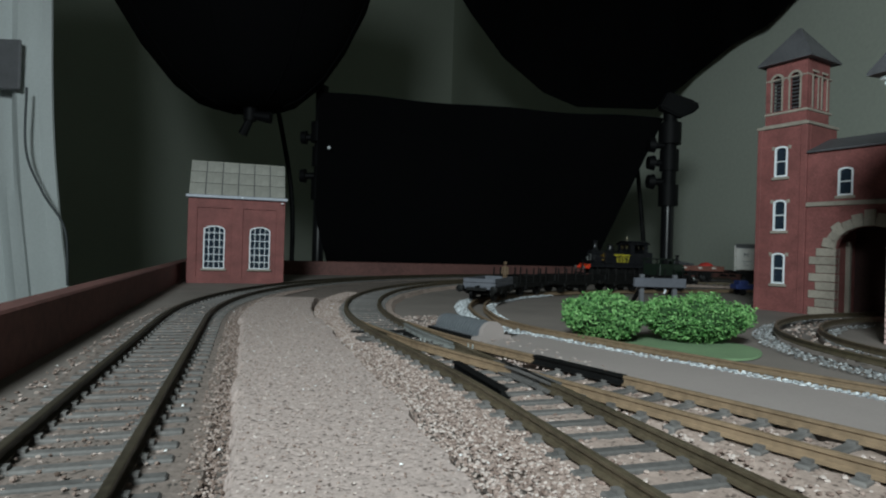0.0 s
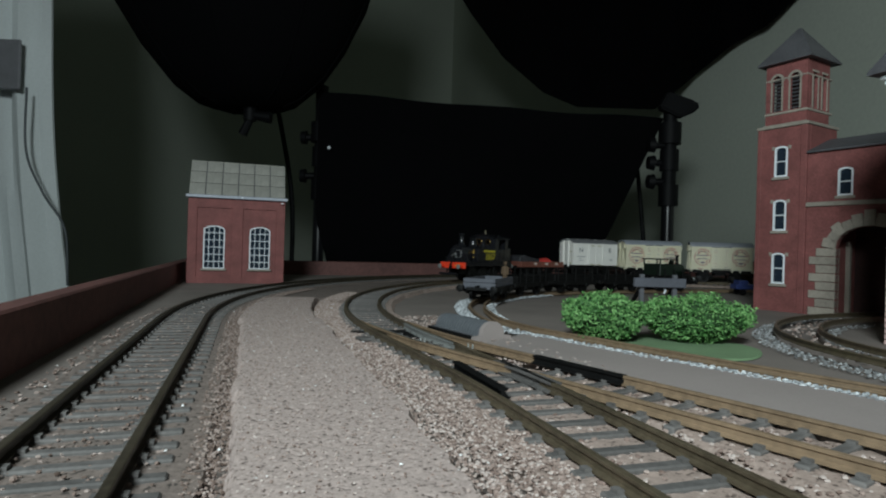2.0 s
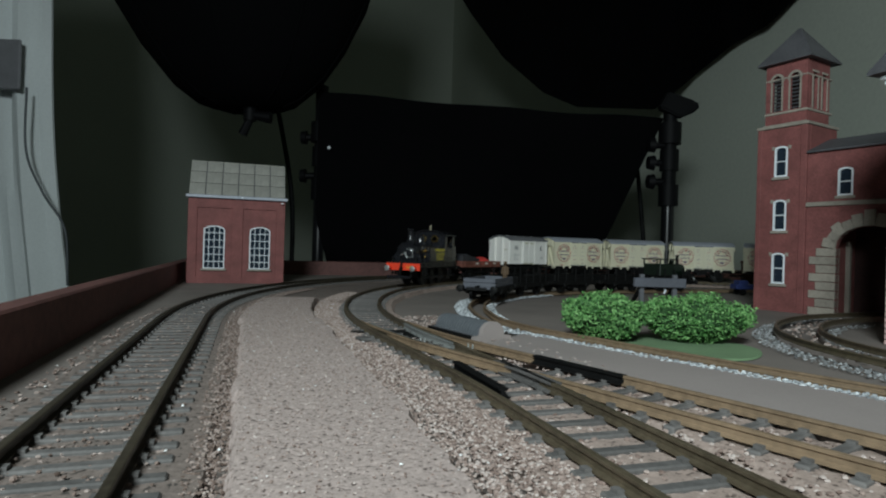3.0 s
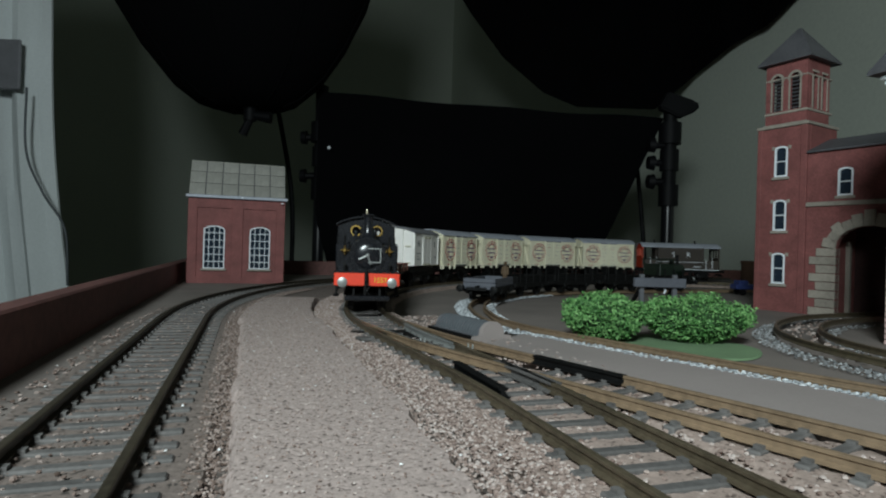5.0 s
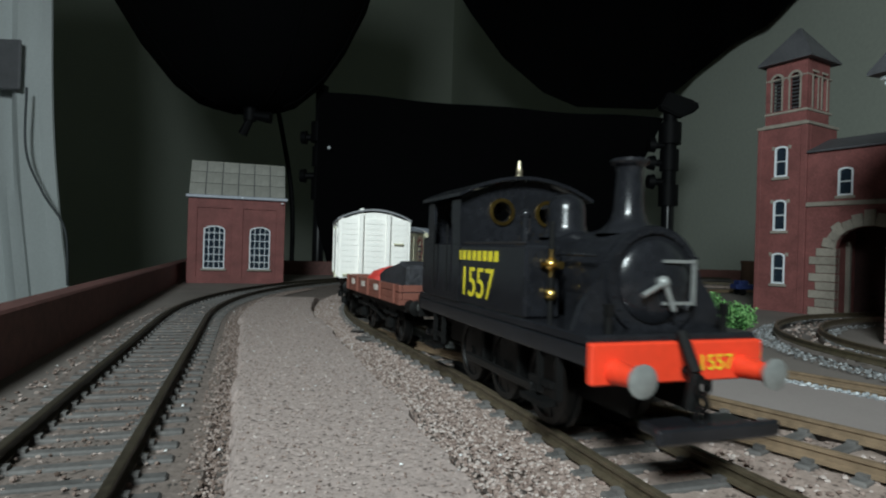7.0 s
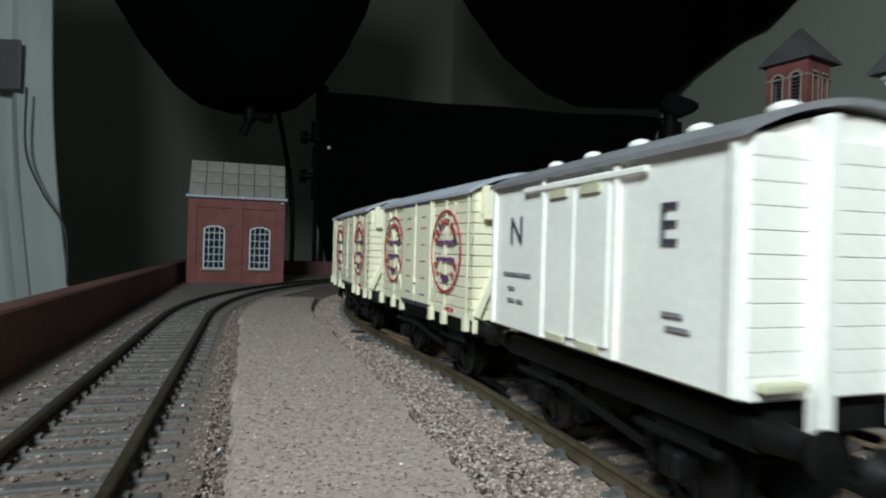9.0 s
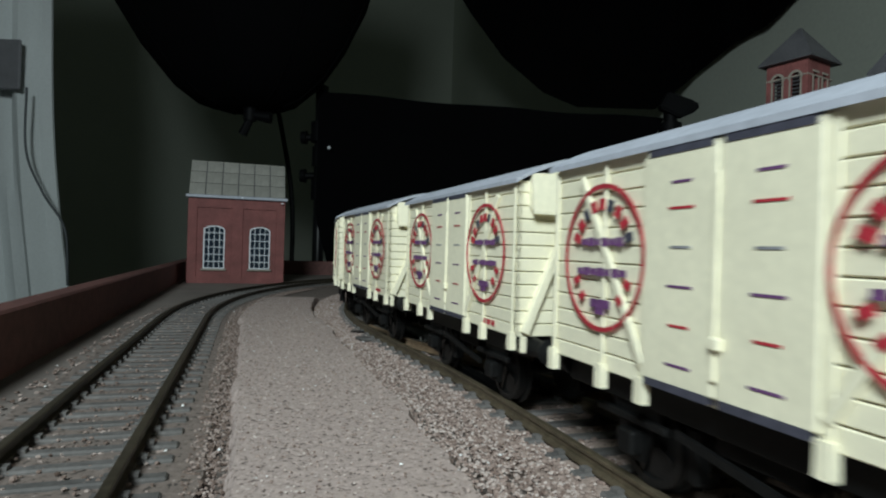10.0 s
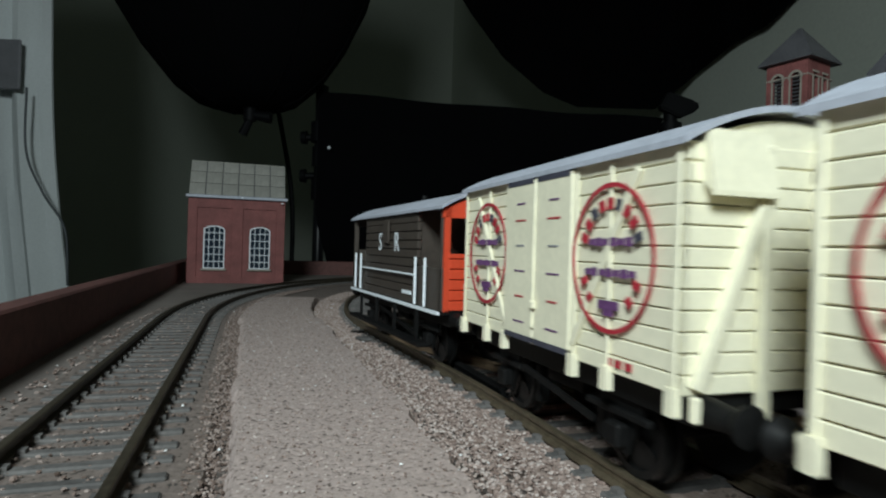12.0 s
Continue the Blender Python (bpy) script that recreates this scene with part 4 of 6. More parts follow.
def light_stand(x, y, top, knobs, label):
    s = thing("light_stand", Matrix.Translation(room(x, y, 0)) @ AX, label, "light stand", "light stands")
    bm = bmesh.new()
    tube(bm, (0, 0, -0.9), (0, 0, 0.13), 0.0105)
    part("lower_tube", bm, "tubeblack", s, "glossy black tube", True)
    bm = bmesh.new()
    tube(bm, (0, 0, 0.13), (0, 0, top), 0.0115)
    part("upper_tube", bm, "plastic", s, "", True)
    for z, r in ((0.140, 0.016), (0.200, 0.0155), (0.245, 0.0185)):
        bm = bmesh.new()
        tube(bm, (0, 0, z - 0.018), (0, 0, z + 0.018), r)
        part("collar", bm, "plastic", s, "", True)
    for z, side in knobs:
        bm = bmesh.new()
        tube(bm, (0, 0, z), (side * 0.026, 0, z), 0.006, seg=10)
        tube(bm, (side * 0.026, 0, z), (side * 0.036, 0, z), 0.013, 0.011, 12)
        part("knob", bm, "plastic", s, "black clamp knob", True)
    for k in range(3):
        a = 2.1 * k + 0.4
        bm = bmesh.new()
        tube(bm, (0, 0, -0.6), (0.35 * math.cos(a), 0.35 * math.sin(a), -0.895), 0.008, seg=10)
        part("leg", bm, "plastic", s)
    return s


light_stand(-0.230, 1.08, 0.33, ((0.235, -1), (0.165, -1)), "black tubular light stand with clamp knobs")
light_stand(0.380, 1.00, 0.30, ((0.195, -1), (0.163, -1), (0.225, -1)), "black tubular light stand with clamp knobs")
bm = bmesh.new()
ball(bm, (0, 0, 0), 0.0035, u=10, v=7)
solid("bright_stud", bm, "frame", Matrix.Translation(room(-0.208, 1.045, 0.212)), "small bright stud on the black cloth", "stud")


def cloth():
    """Black cloth slung between the stands, narrower at its foot."""
    bm = bmesh.new()
    rows = []
    for j in range(25):
        f = j / 24
        z = -0.06 + f * 0.375
        left = -0.232 + (0.050 * max(0, 1 - f / 0.42) ** 1.3)
        right = 0.234 + 0.156 * f
        row = []
        for i in range(31):
            g = i / 30
            x = left + (right - left) * g
            zz = z - 0.030 * g * f - 0.004 * math.sin(math.pi * g) * f
            row.append((x, 1.055 + 0.006 * math.sin(g * 17 + f * 2) + 0.004 * noise.noise((g * 6, f * 5, 2)), zz))
        rows.append(row)
    front = [[bm.verts.new(p) for p in r] for r in rows]
    back = [[bm.verts.new((p[0], p[1] + 0.003, p[2])) for p in r] for r in rows]
    for j in range(24):
        for i in range(30):
            bm.faces.new((front[j][i], front[j][i + 1], front[j + 1][i + 1], front[j + 1][i]))
            bm.faces.new((back[j][i], back[j][i + 1], back[j + 1][i + 1], back[j + 1][i]))
        for i in (0, 30):
            bm.faces.new((front[j][i], back[j][i], back[j + 1][i], front[j + 1][i]))
    for i in range(30):
        bm.faces.new((front[24][i], back[24][i], back[24][i + 1], front[24][i + 1]))
    return solid("black_cloth", bm, "cloth", AX.copy(), "black cloth slung between two light stands", "backdrop cloth", "", True)


cloth()


def softbox(x, y, z, prof, seg, lean, label):
    s = thing("softbox", Matrix.Translation(room(x, y, z)) @ AX @ Matrix.Rotation(radians(lean), 4, "Y"), label, "softbox", "softboxes")
    bm = bmesh.new()
    lathe(bm, prof, seg)
    part("canopy", bm, "cloth", s, "black fabric canopy", True)
    for k in range(8):
        a = 2 * math.pi * k / 8
        bm = bmesh.new()
        for (r0, h0), (r1, h1) in zip(prof, prof[1:]):
            tube(bm, ((r0 + 0.001) * math.cos(a), (r0 + 0.001) * math.sin(a), h0), ((r1 + 0.001) * math.cos(a), (r1 + 0.001) * math.sin(a), h1), 0.0015, seg=6)
        part("rib", bm, "cloth", s)
    return s


softbox(-0.335, 1.00, 0.268, [(0.055, 0.0), (0.085, 0.012), (0.125, 0.045), (0.165, 0.100), (0.205, 0.175), (0.235, 0.26), (0.25, 0.36)], 24, -4, "black softbox hanging over the back of the layout")


def softbox_clamp():
    c = thing("softbox_clamp", Matrix.Translation(room(-0.335, 1.00, 0.268)) @ AX, "black clamp hanging under the softbox", "clamp")
    bm = bmesh.new()
    tube(bm, (0.0, 0, 0.004), (0.0, 0, -0.022), 0.011, seg=12)
    part("stem", bm, "plastic", c, "", True)
    bm = bmesh.new()
    tube(bm, (0.0, 0, -0.020), (-0.012, 0, -0.046), 0.0065, 0.008, 10)
    part("lever", bm, "plastic", c, "", True)
    bm = bmesh.new()
    tube(bm, (0.006, 0, -0.012), (0.036, 0, -0.016), 0.007, 0.010, 10)
    part("knob", bm, "plastic", c, "", True)


softbox_clamp()


def drape():
    """Large black cloth hanging in swags before the east wall; its lower edge sags between its ties."""
    low = [(0.0, 0.60), (0.045, 0.53), (0.115, 0.44), (0.20, 0.37), (0.27, 0.343), (0.43, 0.343), (0.475, 0.384), (0.585, 0.48), (0.66, 0.525), (0.73, 0.60), (0.76, 0.63)]
    bm = bmesh.new()
    cols = []
    n = 90
    for i in range(n + 1):
        x = 0.76 * i / n
        for (xa, za), (xb, zb) in zip(low, low[1:]):
            if xa <= x <= xb + 1e-6:
                f = (x - xa) / (xb - xa)
                z0 = za + (zb - za) * f
                break
        col = []
        for j in range(13):
            z = z0 + (1.25 - z0) * j / 12
            q = x / 1.22
            y = min(1.55, 1.10 / (CY * q + SY)) + 0.008 * math.sin(x * 60 + z * 4) + 0.005 * math.sin(x * 23)
            k = y / 1.22
            col.append((x * k, y, EYE[2] + (z - EYE[2]) * k))
        cols.append(col)
    front = [[bm.verts.new(p) for p in c] for c in cols]
    back = [[bm.verts.new((p[0], p[1] + 0.003, p[2])) for p in c] for c in cols]
    for i in range(n):
        for j in range(12):
            bm.faces.new((front[i][j], front[i + 1][j], front[i + 1][j + 1], front[i][j + 1]))
            bm.faces.new((back[i][j], back[i + 1][j], back[i + 1][j + 1], back[i][j + 1]))
        bm.faces.new((front[i][0], back[i][0], back[i + 1][0], front[i + 1][0]))
    d = thing("black_drape", AX.copy(), "large black cloth hanging in a swag above the layout", "backdrop cloth")
    part("sheet", bm, "cloth", d, "", True)
    bm = bmesh.new()
    for i in range(n):
        tube(bm, cols[i][0], cols[i + 1][0], 0.003, seg=6)
    part("hem", bm, "cloth", d)


drape()
# bracket beside the big softbox
bm = bmesh.new()
prism(bm, [(-0.030, 0.0), (0.006, -0.016), (0.032, -0.004), (0.038, 0.006), (0.030, 0.013), (-0.016, 0.028)], -0.010, 0.010)
bmesh.ops.bevel(bm, geom=list(bm.edges), offset=0.003, segments=2, affect="EDGES")
solid("bracket", bm, "plastic", Matrix.Translation(room(0.385, 0.99, 0.285)) @ AX, "black pointed lamp bracket on the stand", "bracket")


# ---- rolling stock: local x forward, y to the left, z up from the rail top
def wheelset(parent, x, r, spokes=False):
    rot = Matrix.Rotation(radians(90), 4, "X")
    bm = bmesh.new()
    tube(bm, (0, -0.0095, 0), (0, 0.0095, 0), 0.0011, seg=10)
    w = part("wheelset", bm, "wheel", parent, "", True)
    for s in (-1, 1):
        bm = bmesh.new()
        m = Matrix.Translation((0, s * 0.0078, 0)) @ rot
        if s < 0:
            m = m @ Matrix.Rotation(math.pi, 4, "X")
        lathe(bm, [(r * 0.35, -0.0012), (r * 0.8, -0.0008), (r * 0.82, -0.0013), (r, -0.0013), (r, 0.0006), (r + 0.0007, 0.0008), (r + 0.0007, 0.0014), (r * 0.3, 0.0014)], 24, m)
        if spokes:
            for k in range(8):
                a = 2 * math.pi * k / 8
                box(bm, r * 0.45 * math.cos(a), s * 0.0086, r * 0.45 * math.sin(a), r * 0.86, 0.0005, r * 0.10, 0, Matrix.Rotation(-a, 4, "Y"))
        else:
            for k in range(4):
                a = math.pi / 4 + math.pi * k / 2
                box(bm, r * 0.5 * math.cos(a), s * 0.0090, r * 0.5 * math.sin(a), r * 0.5, 0.0004, r * 0.14, 0, Matrix.Rotation(-a, 4, "Y"))
        part("wheel", bm, "wheel", w, "", True)
    w.matrix_basis = pose(x, 0, r)
    WHEELS.append((w, x, r))
    return w


WHEELS = []


def buffers(parent, x, z=0.0145, mat="chassis", head="steel", gap=0.0118):
    d = 1 if x > 0 else -1
    for s in (-1, 1):
        bm = bmesh.new()
        tube(bm, (x, s * gap, z), (x + d * 0.0045, s * gap, z), 0.0019, 0.0014, 12)
        b = part("buffer", bm, mat, parent, "", True)
        bm = bmesh.new()
        rot = Matrix.Translation((x + d * 0.0045, s * gap, z)) @ Matrix.Rotation(d * math.pi / 2, 4, "Y")
        lathe(bm, [(0.0010, 0.0), (0.0022, 0.0012), (0.0024, 0.0018), (0.0015, 0.0021), (0.0002, 0.0022)], 18, rot)
        part("buffer_head", bm, head, b, "round steel buffer head", True)


def underframe(parent, L, wb, r=0.0063, low=0.0):
    """Solebars, axleguards, brake gear and coupling of a four-wheeled wagon."""
    for s in (-1, 1):
        bm = bmesh.new()
        box(bm, 0, s * 0.0118, 0.0135 - low, L - 0.001, 0.0018, 0.0034, 0.0002)
        part("solebar", bm, "chassis", parent)
        for x in (-wb / 2, wb / 2):
            bm = bmesh.new()
            prism(bm, [(x - 0.0052, 0.0118 - low), (x + 0.0052, 0.0118 - low), (x + 0.0020, 0.0052), (x + 0.0016, 0.0040), (x - 0.0016, 0.0040), (x - 0.0020, 0.0052)], s * 0.0114 - 0.0004, s * 0.0114 + 0.0004)
            box(bm, x, s * 0.0124, 0.0066, 0.0036, 0.0024, 0.0034, 0.0004)
            box(bm, x, s * 0.0124, 0.0098 - low * 0.4, 0.0150, 0.0012, 0.0010, 0.0002)
            part("axleguard", bm, "chassis", parent)
        bm = bmesh.new()
        box(bm, 0.002, s * 0.0128, 0.0088, wb * 0.62, 0.0007, 0.0010, 0, Matrix.Rotation(0.13, 4, "Y"))
        part("brake_lever", bm, "chassis", parent)
        for x in (-wb / 2 + 0.0085, wb / 2 - 0.0085):
            bm = bmesh.new()
            box(bm, x, s * 0.0085, 0.0070, 0.0022, 0.0022, 0.0072, 0.0003)
            part("brake_shoe", bm, "chassis", parent)
    bm = bmesh.new()
    box(bm, 0, 0, 0.0145 - low, L - 0.002, 0.0215, 0.0026)
    box(bm, 0, 0, 0.0110 - low, 0.012, 0.020, 0.004)
    part("floor_frame", bm, "chassis", parent)
    for d in (-1, 1):
        bm = bmesh.new()
        box(bm, d * (L / 2 + 0.0030), 0, 0.0085, 0.0075, 0.0050, 0.0012, 0.0002)
        box(bm, d * (L / 2 + 0.0066), 0, 0.0085, 0.0008, 0.0140, 0.0022, 0.0002)
        box(bm, d * (L / 2 + 0.0040), 0.0, 0.0100, 0.0070, 0.0016, 0.0014, 0.0002)
        part("coupling", bm, "chassis", parent, "black tension-lock coupling")
        buffers(parent, d * L / 2, 0.0140 - low, "chassis", "chassis")
    for x in (-wb / 2, wb / 2):
        wheelset(parent, x, r)


def arc_roof(L, W, z, rise, t=0.0008, over=0.001):
    """A shallow curved roof on its eaves at z."""
    bm = bmesh.new()
    n, pts = 14, []
    for k in range(n + 1):
        f = -1 + 2 * k / n
        pts.append(((W / 2 + over) * f, z + rise * (1 - f * f)))
    outline = pts + [(x, zz - t) for x, zz in reversed(pts)]
    m = Matrix(((0, 1, 0, 0), (1, 0, 0, 0), (0, 0, 1, 0), (0, 0, 0, 1)))
    prism(bm, outline, -L / 2 - over, L / 2 + over, m)
    return bm


def end_fill(L, W, z, rise, t=0.0012):
    """The two curved end heads under the roof, joined by a ceiling block."""
    bm = bmesh.new()
    W = W - 0.0012
    pts = [((W / 2) * (-1 + 2 * k / 12), z - 0.001 + rise * (1 - (-1 + 2 * k / 12) ** 2)) for k in range(13)]
    m = Matrix(((0, 1, 0, 0), (1, 0, 0, 0), (0, 0, 1, 0), (0, 0, 0, 1)))
    prism(bm, pts + [(W / 2, z - 0.004), (-W / 2, z - 0.004)], -L / 2 + 0.0003, L / 2 - 0.0003, m)
    return bm


VL, VW, VB, VE, VR = 0.0705, 0.0315, 0.0158, 0.0455, 0.0044   # van body: length, width, floor, eaves, roof rise


def strap(parent, x, s, z0, z1, mat, w=0.0009, d=0.0004, lean=0.0, y=None):
    bm = bmesh.new()
    h = z1 - z0
    t = Matrix.Rotation(lean, 4, "Y")
    box(bm, x, s * ((y or VW / 2) + d / 2), (z0 + z1) / 2, w, d, h, 0.00015, t)
    return part("strap", bm, mat, parent)


def cream_van(m, label):
    v = thing("refrigerator_van", m, label, "railway van", "cream vans of the train")
    bm = bmesh.new()
    box(bm, 0, 0, (VB + VE) / 2, VL - 0.0016, VW - 0.0016, VE - VB)
    part("body_core", bm, "cream", v)
    part("end_head", end_fill(VL, VW, VE, VR), "cream", v)
    part("roof", arc_roof(VL, VW, VE, VR + 0.0006), "roofgrey", v, "grey curved roof", True)
    n = 12
    h = (VE - VB) / n
    bm = bmesh.new()
    box(bm, 0, 0, 0, VL / 2 - 0.0112, 0.0010, h - 0.00018, 0.00014)
    side_me = mesh_of("plank", bm, "cream")
    bm = bmesh.new()
    box(bm, 0, 0, 0, 0.0010, VW - 0.0002, h - 0.00018, 0.00014)
    end_me = mesh_of("plank", bm, "cream")
    for k in range(n):
        z = VB + h * (k + 0.5)
        for s in (-1, 1):
            for x in (-VL / 4 - 0.0056, VL / 4 + 0.0056):
                o = new("plank", side_me)
                o.parent, o.matrix_basis = v, pose(x, s * (VW / 2 - 0.0006), z)
            o = new("plank", end_me)
            o.parent, o.matrix_basis = v, pose(s * (VL / 2 - 0.0005), 0, z)
    for s in (-1, 1):
        # cupboard doors with hinge irons
        bm = bmesh.new()
        for x in (-0.0060, 0.0060):
            box(bm, x, s * (VW / 2 - 0.0001), (VB + VE) / 2 + 0.0002, 0.0116, 0.0018, VE - VB - 0.0022, 0.0002)
        d = part("door", bm, "cream", v)
        for x in (-0.0060, 0.0060):
            for k, z in enumerate((0.0195, 0.0240, 0.0285, 0.0330, 0.0375, 0.0405)):
                block("hinge_iron", "badge" if k in (1, 4) else "faint" if k == 3 else "purple", d, x + 0.0005, s * (VW / 2 + 0.0008), z, 0.0032 if k % 2 else 0.0040, 0.0002, 0.0003)
            block("door_gap", "ink", d, x, s * (VW / 2 + 0.0003), VE - 0.0012, 0.0104, 0.0012, 0.0010)
            block("door_gap", "ink", d, x, s * (VW / 2 + 0.0003), VB + 0.0010, 0.0104, 0.0012, 0.0009)
        bm = bmesh.new()
        box(bm, 0, s * (VW / 2 + 0.0009), 0.0300, 0.0006, 0.0005, 0.022, 0.0001)
        box(bm, 0.0006, s * (VW / 2 + 0.0012), 0.0230, 0.0014, 0.0008, 0.0014, 0.0002)
        part("door_bar", bm, "cream", d)
        for x in (-VL / 2 + 0.0008, -0.0212, -0.0124, 0.0124, 0.0212, VL / 2 - 0.0008):
            strap(v, x, s, VB - 0.0017, VE - 0.0008, "cream")
            bm = bmesh.new()
            prism(bm, [(x - 0.0007, VB + 0.0010), (x + 0.0007, VB + 0.0010), (x + 0.0008, VB - 0.0023), (x - 0.0008, VB - 0.0023)], s * (VW / 2 - 0.0004), s * (VW / 2 + 0.0009))
            part("knee", bm, "cream", v)
        for d in (-1, 1):
            bm = bmesh.new()
            dx, dz = 0.0150, VE - VB - 0.005
            box(bm, d * 0.0198, s * (VW / 2 + 0.0003), (VB + VE) / 2, 0.0012, 0.0006, math.hypot(dx, dz), 0.0001, Matrix.Rotation(d * math.atan2(dx, dz), 4, "Y"))
            part("brace", bm, "cream", v)
            # oval badge: ring, two bars, small marks
            cx, cz, rx, rz = d * 0.0216, (VB + VE) / 2 + 0.0008, 0.0095, 0.0103
            ring = []
            bm = bmesh.new()
            for k in range(40):
                a = 2 * math.pi * k / 40
                ring.append([bm.verts.new((cx + q * rx * math.cos(a), s * (VW / 2 + yy), cz + (q * rz if q == 1 else rz - 0.00065) * math.sin(a))) for q, yy in ((1, 0.00042), (0.95, 0.00042), (0.95, 0.00062), (1, 0.00062))])
            for k in range(40):
                a, b = ring[k], ring[(k + 1) % 40]
                for i in range(4):
                    bm.faces.new((a[i], a[(i + 1) % 4], b[(i + 1) % 4], b[i]))
            bd = part("badge_ring", bm, "badge", v, "printed red oval ring")
            yy = s * (VW / 2 + 0.00055)
            for z, n in ((cz + 0.0022, 6), (cz - 0.0020, 7)):
                for k in range(n):
                    block("badge_bar", "purple", bd, cx + (k - (n - 1) / 2) * 0.0017, yy, z, 0.0013, 0.00022, 0.0009 + 0.0003 * (k % 2))
            for x, z, w, hh in ((cx, cz - 0.0064, 0.0046, 0.0012), (cx, cz - 0.0074, 0.0022, 0.0010)):
                block("badge_bar", "purple", bd, x, yy, z, w, 0.00022, hh)
            for k in range(9):
                a = math.pi * (0.12 + 0.76 * k / 8)
                block("badge_mark", "badge" if k % 3 else "ink", bd, cx + rx * 0.70 * math.cos(a), yy, cz + rz * 0.72 * math.sin(a), 0.0012, 0.00022, 0.0016, Matrix.Rotation(math.pi / 2 - a, 4, "Y"))
            for k in range(7):
                a = math.pi * (1.15 + 0.7 * k / 6)
                if abs(a - 1.5 * math.pi) > 0.45:
                    block("badge_mark", "badge", bd, cx + rx * 0.72 * math.cos(a), yy, cz + rz * 0.74 * math.sin(a), 0.0011, 0.00022, 0.0014, Matrix.Rotation(math.pi / 2 - a, 4, "Y"))
        for k in range(3):
            block("small_print", "badge", v, 0.0215 + k * 0.0022, s * (VW / 2 + 0.00015), VB + 0.0016, 0.0013, 0.0002, 0.0010)
    for d in (-1, 1):
        for y in (-0.0042, 0.0042):
            bm = bmesh.new()
            box(bm, d * (VL / 2 + 0.0006), y, (VB + VE) / 2 - 0.0016, 0.0013, 0.0016, VE - VB + 0.003, 0.0002)
            part("end_stanchion", bm, "cream", v)
        for s in (-1, 1):
            bm = bmesh.new()
            box(bm, d * (VL / 2 + 0.0005), s * 0.0094, 0.0275, 0.0015, 0.0015, 0.0235, 0.0001, Matrix.Rotation(s * 0.40, 4, "X"))
            part("end_brace", bm, "cream", v)
            bm = bmesh.new()
            m2 = Matrix.Translation((d * VL / 2, s * 0.0087, 0))
            prism(bm, [(0, 0.0468), (d * 0.0008, 0.0468), (d * 0.0021, 0.0396), (d * 0.0021, 0.0390), (d * 0.0016, 0.0390), (d * 0.0014, 0.0396), (0, 0.0406)], -0.0047, 0.0047, m2)
            part("vent_hood", bm, "cream", v)
            bm = bmesh.new()
            box(bm, d * (VL / 2 + 0.0012), s * 0.0145, VB - 0.0012, 0.0010, 0.0012, 0.0030, 0.0002)
            part("corner_foot", bm, "cream", v)
    underframe(v, VL, 0.038)
    return v


